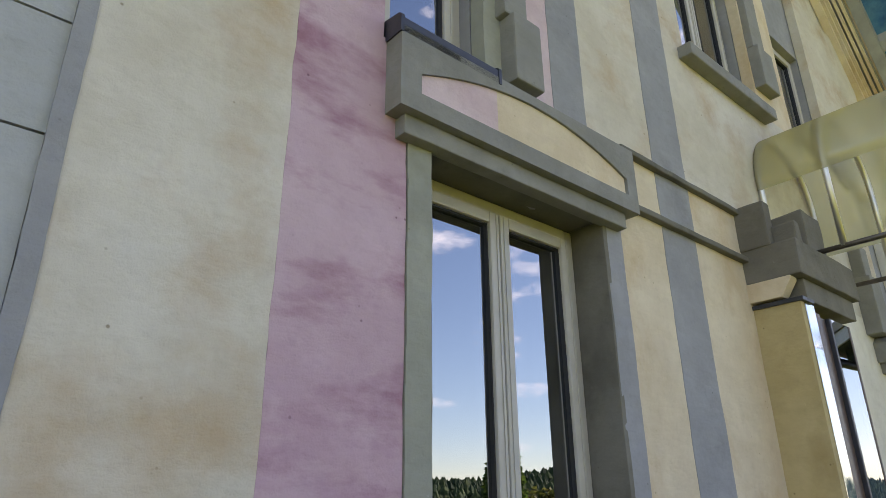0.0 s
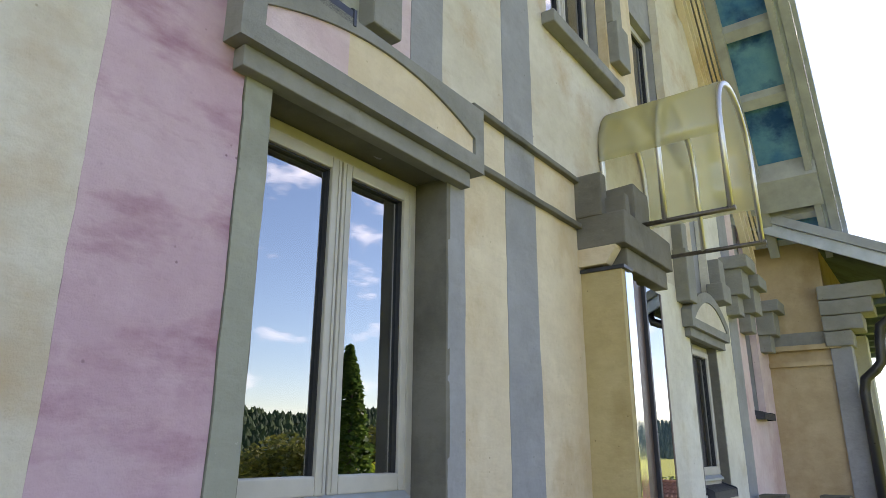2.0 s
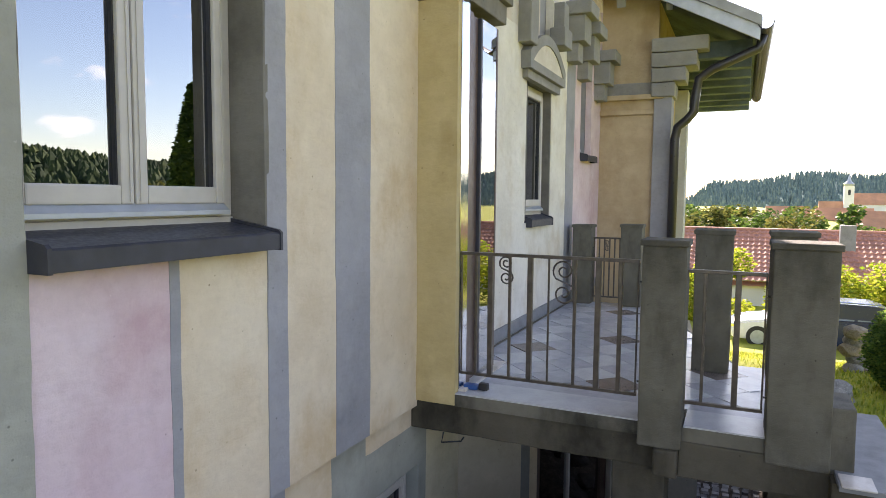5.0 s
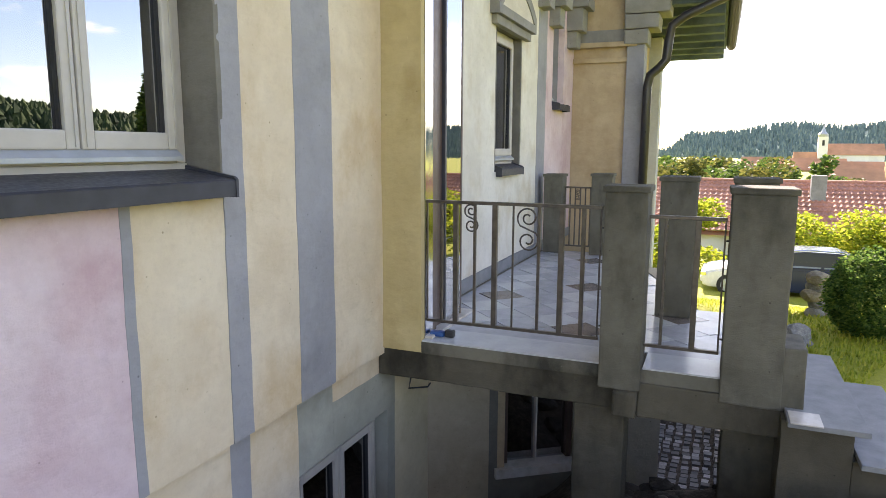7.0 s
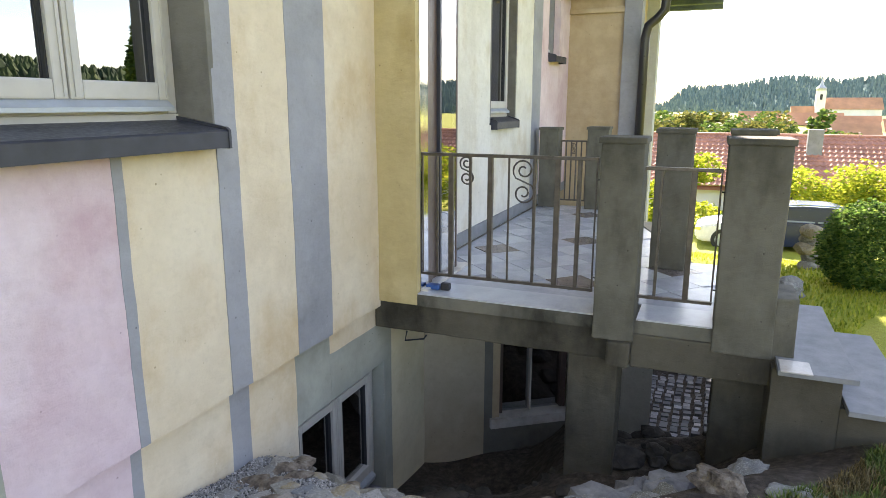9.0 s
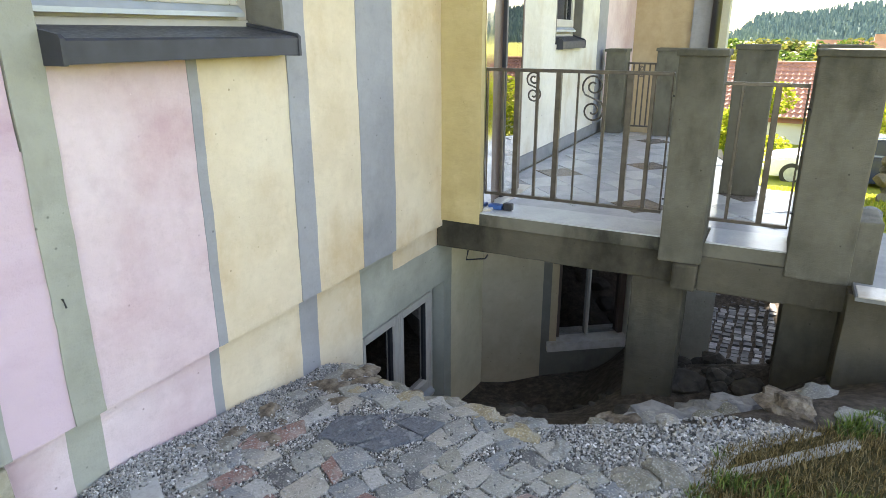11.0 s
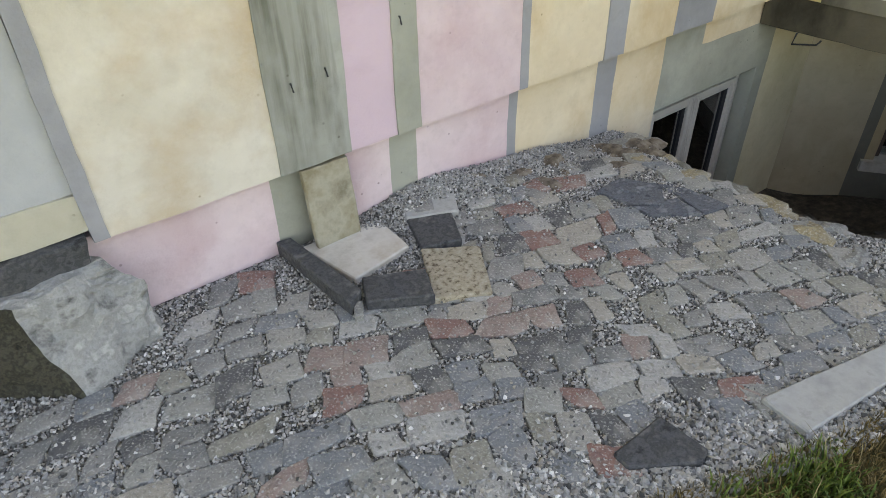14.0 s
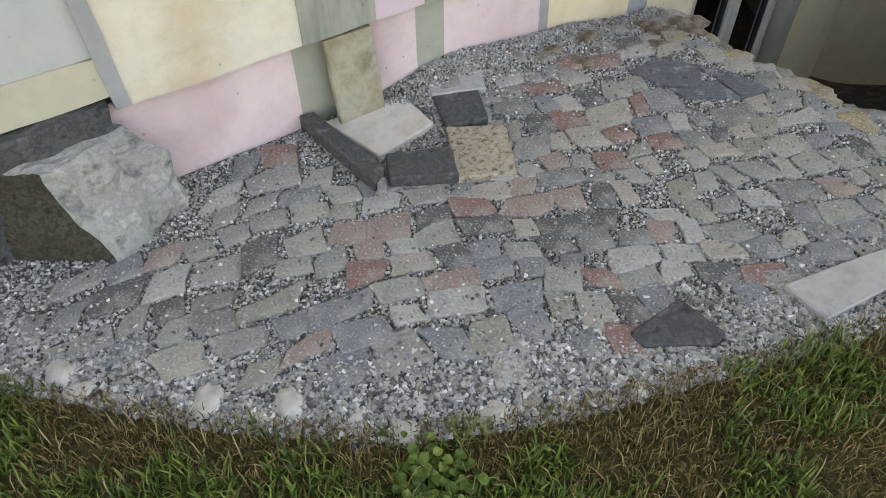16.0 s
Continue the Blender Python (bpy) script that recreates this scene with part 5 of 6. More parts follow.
for i in range(46):
    x = rnd.uniform(1.75, 3.05)
    y = -0.02 - abs(rnd.gauss(0.0, 0.16)) - 0.28 * smooth01(2.3, 3.0, x) * rnd.random()
    r = rnd.uniform(0.018, 0.05) * (1.35 if x > 2.5 else 1.0)
    lump((x, y, ground_z(x, y) + r * 0.15), (r * 1.5, r, r * 0.35), M_BROWNSTONE if i % 3 else M_FIELD, i + 210, "flat broken brown stone on the gravel heap", "stone", "broken stones on the heap", "broken_stone", 1, 0.45, True)
for x, y, r in ((3.45, -1.76, 0.19), (3.70, -2.04, 0.22), (3.95, -1.85, 0.16), (3.10, -1.50, 0.13), (3.30, -2.22, 0.12), (2.95, -1.05, 0.12), (3.05, -0.80, 0.10), (2.90, -0.62, 0.09)):
    lump((x, y, ground_z(x, y) + r * 0.05), (r * 1.15, r * 0.85, r * 0.5), M_BLUEROCK if r > 0.13 else M_BROWNSTONE, int(r * 900), "angular blue-grey rock at the edge of the light well", "stone", "rocks at the light well", "angular_rock", 2, 0.55, True)

# ---- gravel ----
M_GRIT = rocky("fine_grey_grit", [(0.36, (0.03, 0.028, 0.025)), (0.5, (0.13, 0.125, 0.112)), (0.66, (0.33, 0.315, 0.29))], 110, 0.95, 0.015, grain=240)
bpy.data.objects["ground"].data.materials.append(M_GRIT)
for p in bpy.data.objects["ground"].data.polygons:
    if p.material_index == 1 and p.center.x < 3.0:
        p.material_index = 2
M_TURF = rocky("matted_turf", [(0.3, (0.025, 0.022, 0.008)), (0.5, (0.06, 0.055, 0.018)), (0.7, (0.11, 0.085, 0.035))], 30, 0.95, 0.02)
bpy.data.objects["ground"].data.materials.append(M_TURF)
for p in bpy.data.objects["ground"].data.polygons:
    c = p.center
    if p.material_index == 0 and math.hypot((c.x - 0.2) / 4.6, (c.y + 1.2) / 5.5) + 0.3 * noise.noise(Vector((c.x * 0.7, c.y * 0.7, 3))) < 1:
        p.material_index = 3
rs = np.random.RandomState(5)
OCT = np.array([(1, 0, 0), (-1, 0, 0), (0, 1, 0), (0, -1, 0), (0, 0, 1), (0, 0, -1)], float)
OCT_F = [(0, 2, 4), (2, 1, 4), (1, 3, 4), (3, 0, 4), (2, 0, 5), (1, 2, 5), (3, 1, 5), (0, 3, 5)]


def scatter_gravel(name, spots, rmin, rmax, label):
    verts, faces = [], []
    for x, y, z in spots:
        r = rs.uniform(rmin, rmax)
        a, b = rs.uniform(0, 6.28), rs.uniform(-0.9, 0.9)
        v = OCT * (r * rs.uniform(0.75, 1.35, 3)) + rs.uniform(-0.25, 0.25, (6, 3)) * r
        ca, sa, cb, sb = math.cos(a), math.sin(a), math.cos(b), math.sin(b)
        v = np.stack([v[:, 0], v[:, 1] * cb - v[:, 2] * sb, v[:, 1] * sb + v[:, 2] * cb], 1)
        v = np.stack([v[:, 0] * ca - v[:, 1] * sa, v[:, 0] * sa + v[:, 1] * ca, v[:, 2]], 1) + (x, y, z + r * 0.35)
        n = len(verts)
        verts += v.tolist()
        faces += [(p + n, q + n, s + n) for p, q, s in OCT_F]
    return joined(name, verts, faces, M_GRAVEL, label, "gravel")


spots = []
while len(spots) < 21000:
    x = rs.uniform(-0.75, 3.1)
    e = edge_y(x)
    y = e + abs(rs.normal(0.08, 0.14)) - 0.03
    if y < 0.03:
        spots.append((x, y, ground_z(x, y)))
scatter_gravel("gravel_border", spots, 0.005, 0.0115, "loose grey crushed gravel along the grass edge")
# ---- grass ----
def blades(name, spots, lo, hi, mat, label, width=0.0016, lean=0.9):
    verts, faces = [], []
    for x, y, z in spots:
        h, a = rs.uniform(lo, hi), rs.uniform(0, 6.28)
        k = rs.uniform(0.15, lean)
        dx, dy = math.cos(a) * k * h, math.sin(a) * k * h
        wx, wy = -math.sin(a) * width * rs.uniform(0.6, 1.5), math.cos(a) * width * rs.uniform(0.6, 1.5)
        up = h * math.sqrt(max(0.1, 1 - k * k))
        n = len(verts)
        verts += [(x - wx, y - wy, z - 0.01), (x + wx, y + wy, z - 0.01), (x + dx * 0.4 + wx, y + dy * 0.4 + wy, z + up * 0.6), (x + dx * 0.4 - wx, y + dy * 0.4 - wy, z + up * 0.6), (x + dx, y + dy, z + up * 0.9)]
        faces += [(n, n + 1, n + 2, n + 3), (n + 3, n + 2, n + 4)]
    return joined(name, verts, faces, mat, label, "grass")


M_DRY = per_island("dry_grass", [(0, (0.055, 0.045, 0.015)), (0.4, (0.14, 0.10, 0.034)), (0.75, (0.25, 0.18, 0.07)), (1, (0.36, 0.28, 0.14))], 0.8)
M_FRESH = per_island("fresh_grass", [(0, (0.04, 0.075, 0.012)), (0.5, (0.09, 0.145, 0.024)), (1, (0.19, 0.24, 0.05))], 0.6)
dry, fresh = [], []
while len(dry) + len(fresh) < 52000:
    x = rs.uniform(-0.9, 4.6)
    y = edge_y(x) - abs(rs.normal(0, 0.45)) + 0.02
    if y < -3.4:
        continue
    g = noise.noise(Vector((x * 2.6, y * 2.6, 2))) + 0.45 * noise.noise(Vector((x * 8, y * 8, 6)))
    (fresh if g + rs.uniform(-0.2, 0.2) > 0.36 - 0.55 * smooth01(0.06, 0.28, edge_y(x) - y) * smooth01(1.5, 0.5, x) else dry).append((x, y, ground_z(x, y)))
blades("dry_grass", dry, 0.018, 0.052, M_DRY, "dry brown matted grass beside the gravel", 0.0014, 0.97)
blades("green_grass", fresh, 0.025, 0.080, M_FRESH, "fresh green grass tufts beside the gravel", 0.0022, 0.85)
straw = []
while len(straw) < 1500:
    x = rs.uniform(-0.9, 4.0)
    y = edge_y(x) - abs(rs.normal(0, 0.4)) - 0.02
    straw.append((x, y, ground_z(x, y) + 0.015))
M_STRAW = per_island("straw", [(0, (0.13, 0.10, 0.04)), (1, (0.32, 0.26, 0.14))], 0.8)
blades("straw_stalks", straw, 0.04, 0.11, M_STRAW, "pale dead grass stalks lying on the lawn", 0.0012, 0.985)
leaves = []
for _ in range(150):
    leaves.append((rs.normal(0.40, 0.05), rs.normal(-1.42, 0.05)))
verts, faces = [], []
for x, y in leaves:
    z, r, a = ground_z(x, y) + rs.uniform(0.02, 0.06), rs.uniform(0.008, 0.016), rs.uniform(0, 6.28)
    n = len(verts)
    ring = [(x + r * math.cos(a + k) * (1 if i % 2 else 0.8), y + r * math.sin(a + k), z + 0.3 * r * math.cos(2 * k + a)) for i, k in enumerate(np.linspace(0, 6.28, 9)[:-1])]
    verts += [(x, y, z - 0.004)] + ring
    faces += [(n, n + 1 + i, n + 1 + (i + 1) % 8) for i in range(8)]
joined("clover_leaves", verts, faces, M_FRESH, "small patch of bright green clover in the grass", "plant")

# Blade colours carry the same painted backlight glow as the lawn.
M_GLOWBLADE = per_island("sun_glow_blade", [(0, (0.18, 0.25, 0.025)), (0.5, (0.38, 0.43, 0.035)), (1, (0.56, 0.52, 0.09))], 0.6, 30, 0.55)
lawn = []
while len(lawn) < 14000:
    x = 5.6 + abs(rs.normal(0, 6))
    y = rs.uniform(-0.42, 0.06) * x - 0.7
    if not (4.2 < x < 9.0 and y > -2.3) and x < 24:
        lawn.append((x, y, ground_z(x, y)))
blades("lawn_grass", lawn, 0.03, 0.07, M_GLOWBLADE, "sunlit lawn grass, its yellow-green raised for the sun glow", 0.006, 0.8)

# ---- trees and hedge ----
def leaf_cloud(spots, size, bm_verts, bm_faces):
    for x, y, z in spots:
        a, b, s = rs.uniform(0, 6.28), rs.uniform(-1.2, 1.2), size * rs.uniform(0.6, 1.4)
        u = np.array((math.cos(a), math.sin(a), 0)) * s
        w = np.array((-math.sin(a) * math.sin(b), math.cos(a) * math.sin(b), math.cos(b))) * s
        n = len(bm_verts)
        c = np.array((x, y, z))
        bm_verts += [(c - u).tolist(), (c + w * 0.6).tolist(), (c + u).tolist(), (c - w * 0.6).tolist()]
        bm_faces.append((n, n + 1, n + 2, n + 3))


def tree(name, x, y, h, r, mat, label, category="tree", group="", n=900, size=0.16, base=0.25, cone=False, trunk=0.12, gz=None):
    z0 = ground_z(x, y) if gz is None else gz
    t = thing(name, (x, y, z0), label, category, group)
    part("trunk", tube([(x, y, z0 - 0.2), (x + 0.02 * h, y, z0 + h * 0.4), (x, y + 0.02 * h, z0 + h * 0.85)], [trunk, trunk * 0.7, trunk * 0.2], 8), M_BARK, t)
    spots = []
    lobes = [(rs.uniform(-0.6, 0.6) * r, rs.uniform(-0.6, 0.6) * r, z0 + h * rs.uniform(base + 0.15, 0.85), r * rs.uniform(0.35, 0.6)) for _ in range(9)]
    if not cone:
        for lx, ly, lz, lr in lobes[:6]:
            part("limb", tube([(x, y, z0 + h * 0.35), (x + lx * 0.6, y + ly * 0.6, (z0 + h * 0.35 + lz) / 2), (x + lx, y + ly, lz)], [trunk * 0.5, trunk * 0.3, trunk * 0.1], 6), M_BARK, t)
    while len(spots) < n:
        if cone:
            k = rs.uniform(0, 1) ** 0.75
            a = rs.uniform(0, 6.28)
            rr = r * (1 - k) ** 0.8 * min(1, 0.45 + k * 4) * (1 + 0.22 * noise.noise(Vector((a * 2, k * 9, x)))) * math.sqrt(rs.uniform(0.55, 1))
            spots.append((x + rr * math.cos(a), y + rr * math.sin(a), z0 + h * (base + (1 - base) * k)))
        else:
            lx, ly, lz, lr = lobes[rs.randint(9)]
            d = rs.normal(0, 1, 3)
            d /= np.linalg.norm(d)
            q = lr * rs.uniform(0.6, 1.05)
            spots.append((x + lx + d[0] * q, y + ly + d[1] * q, lz + d[2] * q * 0.85))
    v, f = [], []
    leaf_cloud(spots, size, v, f)
    me = bpy.data.meshes.new("crown")
    me.from_pydata([tuple(np.array(p) - np.array((x, y, z0))) for p in v], [], f)
    me.materials.append(mat)
    c = new("crown", me)
    c.parent = t
    return t


tree("thuja_tree", 12.3, -9.75, 5.7, 1.15, M_LEAF, "tall narrow green thuja across the lawn", n=5200, size=0.09, base=0.02, cone=True, gz=-2.1)
for x, y, h in ((9.3, -13.5, 2.8), (10.8, -14.5, 3.3), (7.6, -15.5, 3.2), (12.5, -13.0, 2.7), (15.5, -11.5, 2.8)):
    tree("fruit_tree", x, y, h, 1.5, M_HEDGE, "leafy fruit tree at the edge of the garden", group="garden trees", n=1400, size=0.13, gz=-2.3, base=0.05)
def bush(name, x, y, h, r, mat, label, n, size):
    z0 = ground_z(x, y) - 0.03
    t = thing(name, (x, y, z0), label, "bush")
    part("stem", tube([(x, y, z0), (x, y, z0 + h * 0.5)], [0.05, 0.02], 6), M_BARK, t)
    spots = []
    for _ in range(n):
        d = rs.normal(0, 1, 3)
        d /= np.linalg.norm(d)
        k = (1 + 0.16 * noise.noise(Vector(d.tolist()) * 3.5)) * rs.uniform(0.72, 1.0)
        spots.append((d[0] * r * k, d[1] * r * k, max(0.02, h * 0.48 + d[2] * h * 0.52 * k)))
    v, f = [], []
    leaf_cloud(spots, size, v, f)
    me = bpy.data.meshes.new("crown")
    me.from_pydata(v, [], f)
    me.materials.append(mat)
    c = new("crown", me)
    c.parent = t
    return t


M_GLOBE = per_island("globe_needle", [(0, (0.035, 0.085, 0.02)), (0.5, (0.11, 0.21, 0.04)), (1, (0.24, 0.34, 0.07))], 0.7, 30, 0.6)
bush("globe_conifer", 7.80, -3.60, 0.92, 0.49, M_GLOBE, "dense round dark green conifer bush on the lawn", 24000, 0.017)
for x, y, h, r in ((26, -1.2, 2.5, 1.5), (26, -4.4, 2.2, 1.9), (26, -7.0, 2.4, 2.0), (27, -10.2, 2.4, 2.0), (26, -13.4, 2.8, 2.0), (27, 1.5, 2.5, 1.4), (26, -16.6, 2.8, 2.0)):
    tree("garden_hedge", x, y, h, r, M_HEDGE, "bright yellow-green hedge shrub behind the car", "shrub", "hedge shrubs", n=5200, size=0.075, base=-0.1)
for i in range(26):
    x = rs.uniform(46, 78)
    q = -0.30 + 0.40 * i / 25
    tree("village_tree", x, q * x - 2, (5.3 if q > -0.08 else 3.7) * rs.uniform(0.85, 1.1), rs.uniform(1.6, 2.6), M_OLIVE if i % 3 == 0 else M_LEAF, "leafy tree among the village houses", group="village trees", n=1500, size=0.17, gz=0.94 - 5.3 - x * 0.012)
for i in range(26):
    x = rs.uniform(90, 160)
    y = x * (rs.uniform(-0.26, 0.03) if i < 12 else rs.uniform(-0.03, 0.1))
    tree("village_tree", x, y, rs.uniform(7, 10.5) if y > -0.17 * x else rs.uniform(4.5, 6), rs.uniform(2.5, 4), M_OLIVE if i % 3 == 0 else M_LEAF, "leafy tree among the village houses", group="village trees", n=420, size=0.55, gz=-9.5)

# wood and hills beyond the lawn, and behind the onlooker
def far_hill(name, d0, d1, az0, az1, top, low, mat_ground, label):
    verts, faces, na, nd = [], [], 60, 8
    for i in range(na + 1):
        a = radians(az0 + (az1 - az0) * i / na)
        for j in range(nd + 1):
            d = d0 + (d1 - d0) * j / nd
            x, y = d * math.cos(a), d * math.sin(a)
            verts.append((x, y, low + (top(az0 + (az1 - az0) * i / na) - low) * smooth01(0, 1, j / nd)))
    for i in range(na):
        for j in range(nd):
            k = i * (nd + 1) + j
            faces.append((k, k + 1, k + nd + 2, k + nd + 1))
    return verts, faces


def forest(name, d0, d1, az0, az1, top, low, n, hmin, hmax, label, plump=1.0, leaf=None):
    v, f = far_hill(name, d0, d1, az0, az1, top, low, None, "")
    joined(name + "_slope", v, f, M_HAZELEAF, "wooded hillside in the distance, haze painted into its colour", "hill", "structure")
    verts, faces = [], []
    for _ in range(n):
        u, w = rs.uniform(0, 1), rs.uniform(0, 1)
        az, d = az0 + (az1 - az0) * u, d0 + (d1 - d0) * w
        x, y = d * math.cos(radians(az)), d * math.sin(radians(az))
        z = low + (top(az) - low) * smooth01(0, 1, w)
        h = rs.uniform(hmin, hmax)
        r = h * rs.uniform(0.16, 0.26) * plump
        for k0, k1, rr in ((0.0, 0.6, 1.0), (0.35, 0.85, 0.72), (0.65, 1.0, 0.45)):
            b = len(verts)
            for q in range(6):
                t = q * math.pi / 3 + rs.uniform(-0.3, 0.3)
                verts.append((x + r * rr * math.cos(t) * rs.uniform(0.7, 1.2), y + r * rr * math.sin(t) * rs.uniform(0.7, 1.2), z + h * k0 + rs.uniform(-0.05, 0.05) * h))
            verts.append((x, y, z + h * k1))
            faces += [(b + q, b + (q + 1) % 6, b + 6) for q in range(6)]
    return joined(name, verts, faces, leaf or M_HAZELEAF, label, "forest")


def crest(az):
    return 21 - 10 * smooth01(-4, 2.2, az) - 14 * smooth01(2.0, 4.0, az) + 2 * math.sin(az * 0.9)


forest("spruce_forest", 480, 760, -40, 14, crest, -14, 9000, 5, 9, "spruce forest covering the hill, paled by painted haze")
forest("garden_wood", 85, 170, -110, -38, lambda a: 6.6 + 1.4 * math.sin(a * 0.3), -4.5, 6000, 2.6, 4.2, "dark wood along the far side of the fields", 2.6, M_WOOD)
for i in range(14):
    az, d = radians(-36 - 3.2 * i + rs.uniform(-1, 1)), rs.uniform(55, 80)
    tree("field_tree", d * math.cos(az), d * math.sin(az), rs.uniform(5.5, 7.8), rs.uniform(2.2, 3.2), M_OLIVE, "yellowing leafy tree in front of the wood across the fields", group="trees across the fields", n=900, size=0.3, gz=-4.6)

# ---- village ----
M_REDTILE = plain("red_clay_tile", (0.42, 0.19, 0.12), 0.8, 0, 0.3, 0.6, 0.2)
M_WHITEWASH = plain("whitewash", (0.75, 0.73, 0.68), 0.85, 0, 0.08, 0.3, 0)
M_REDROOF = plain("weathered_red_roof", (0.50, 0.25, 0.13), 0.8, 0, 0.25, 0.2, 0)


def gable_house(name, x, y, z, lx, ly, h, rh, wall_mat, roof_mat, label, category="house", group="", windows=True):
    t = thing(name, (x, y, z), label, category, group)
    part("wall", box(x - lx / 2, y - ly / 2, z - 4, x + lx / 2, y + ly / 2, z + h), wall_mat, t)
    part("roof", prism([(x - lx / 2 - 0.6, z + h - 0.2), (x + lx / 2 + 0.6, z + h - 0.2), (x, z + h + rh)], ly + 1, "y", y - ly / 2 - 0.5), roof_mat, t)
    if windows:
        k = max(2, int(ly / 4))
        for i in range(k):
            yy = y - ly / 2 + ly * (i + 0.5) / k
            part("window", box(x - lx / 2 - 0.06, yy - 0.5, z + h * 0.45, x - lx / 2 + 0.05, yy + 0.5, z + h * 0.75), M_RUBBER, t)
    return t


church = gable_house("church", 350, -57, -9.5, 12, 24, 8.5, 5.0, M_WHITEWASH, M_REDROOF, "white village church with red roof and slim tower", "church", windows=False)
part("tower", box(343, -46.7, -15, 346.8, -42.9, 7.0), M_WHITEWASH, church)
# Black box stands in for the shade inside the belfry opening.
part("belfry_shade_box", box(342.9, -45.3, 3.0, 343.1, -44.3, 5.4), M_RUBBER, church)
part("tower_cap", tube([(344.7, -44.7, 7.0), (344.7, -44.7, 8.0), (344.7, -44.7, 8.8), (344.7, -44.7, 9.4), (344.7, -44.7, 10.4), (344.7, -44.7, 12.4)], [2.0, 2.3, 1.4, 0.9, 0.6, 0.05], 12), M_ZINC, church)
part("choir", box(343.4, -43.5, -16, 348.6, -33.5, -3.2), M_WHITEWASH, church)
part("choir_roof", prism([(343, -3.4), (349, -3.4), (346, 0.2)], 10.5, "y", -43.8), M_REDROOF, church)
for i, (x, y, ly) in enumerate(((250, -32, 22), (230, -38, 24), (210, -17, 13), (205, -9, 14), (190, -33, 16), (260, -16, 18), (240, -58, 18), (215, -50, 15))):
    gable_house("village_house", x, y, -11.6 + (x - 190) * 0.03, 9, ly * 0.7, 4.5, 3.6, M_WHITEWASH if i % 2 else M_OCHRE, M_REDROOF, "village house with a red tiled roof", "house", "village houses", windows=False)

# long tiled roof below the garden
barn = thing("tiled_barn", (35, -6, -6), "long low building with a red pantile roof", "building")
part("wall", box(31.6, -22, -7, 38.5, 3.6, -2.5), M_WHITEWASH, barn)
verts, faces = [], []
cols, rows = 110, 12
for i in range(cols * 3 + 1):
    y = 4.0 - 26.5 * i / (cols * 3)
    wave = (0.035, 0.0, -0.01)[i % 3]
    for j in range(rows):
        for e in (0, 1):
            s = (j + e) / rows
            verts.append((31.2 + 3.9 * s - 35, y + 6, -2.55 + 2.05 * s + wave + (0.05 if e == 0 else 0.0) + 6))
n = rows * 2
for i in range(cols * 3):
    for j in range(n - 1):
        a = i * n + j
        faces.append((a, a + 1, a + n + 1, a + n))
me = bpy.data.meshes.new("tile_covering")
me.from_pydata(verts, [], faces)
me.materials.append(M_REDTILE)
pan = new("tile_covering", me)
pan.parent = barn
pan["label"] = "red clay pantiles"
pan["kind"] = "stuff"
part("roof_back", prism([(35.1, -0.52), (38.9, -2.5), (38.9, -2.7), (31.3, -2.75), (35.1, -0.7)], 26.4, "y", -22.4), M_REDTILE, barn)
part("ridge", tube([(35.1, -22.5, -0.5), (35.1, 4.0, -0.5)], 0.10, 8), M_REDTILE, barn)
part("chimney", box(33.6, -6.5, -1.6, 34.1, -5.9, -0.15, 0.02), M_STONE, barn)

# ---- parked car ----
car = thing("parked_car", (17.3, -3.4, ground_z(17.3, -3.4)), "dark blue estate car with a white front wing on the lawn", "car")
CZ0 = ground_z(17.3, -3.4)
M_BLUECAR = plain("dark_blue_car_paint", (0.02, 0.03, 0.09), 0.2, 0.2, 0.05, 3, 0)
M_WHITECAR = plain("white_car_paint", (0.75, 0.75, 0.75), 0.25, 0, 0.03, 3, 0)
def car_side(pts, x0, x1, mat, nm, bev=0.05):
    bm = prism([(y, CZ0 + z) for y, z in pts], x1 - x0, "x", x0)
    bmesh.ops.bevel(bm, geom=bm.edges[:], offset=bev, segments=2, affect="EDGES")
    return part(nm, bm, mat, car)
car_side([(-5.5, 0.30), (-5.3, 0.22), (-2.36, 0.22), (-2.36, 0.86), (-3.4, 0.90), (-5.35, 0.93), (-5.6, 0.78), (-5.62, 0.45)], 16.45, 18.15, M_BLUECAR, "body", 0.06)
car_side([(-2.35, 0.22), (-1.35, 0.22), (-1.2, 0.32), (-1.18, 0.55), (-1.3, 0.68), (-1.7, 0.77), (-2.35, 0.86)], 16.46, 18.14, M_WHITECAR, "bonnet", 0.06)
car_side([(-5.42, 0.90), (-2.45, 0.86), (-2.9, 1.14), (-3.3, 1.32), (-3.9, 1.39), (-4.8, 1.38), (-5.15, 1.28)], 16.56, 18.04, M_BLUECAR, "cabin", 0.05)
for k, pts in enumerate(([(-2.75, 0.93), (-3.45, 0.93), (-3.45, 1.28), (-3.2, 1.22)], [(-3.53, 0.93), (-4.3, 0.94), (-4.3, 1.31), (-3.53, 1.29)], [(-4.38, 0.94), (-5.15, 0.96), (-5.0, 1.24), (-4.38, 1.31)])):
    bm = prism([(y, CZ0 + z) for y, z in pts], 0.03, "x", 16.545)
    for v in bm.verts:
        v.co.x += (v.co.z - CZ0 - 0.93) * 0.30
    part("side_window", bm, M_PANESKY, car)
part("roof_rail", tube([(16.62, -3.3, CZ0 + 1.36), (16.62, -4.0, CZ0 + 1.43), (16.62, -4.9, CZ0 + 1.41)], 0.02, 6), M_CHROME, car)
part("headlight", box(16.44, -1.35, CZ0 + 0.55, 16.6, -1.19, CZ0 + 0.66, 0.02), M_CHROME, car)
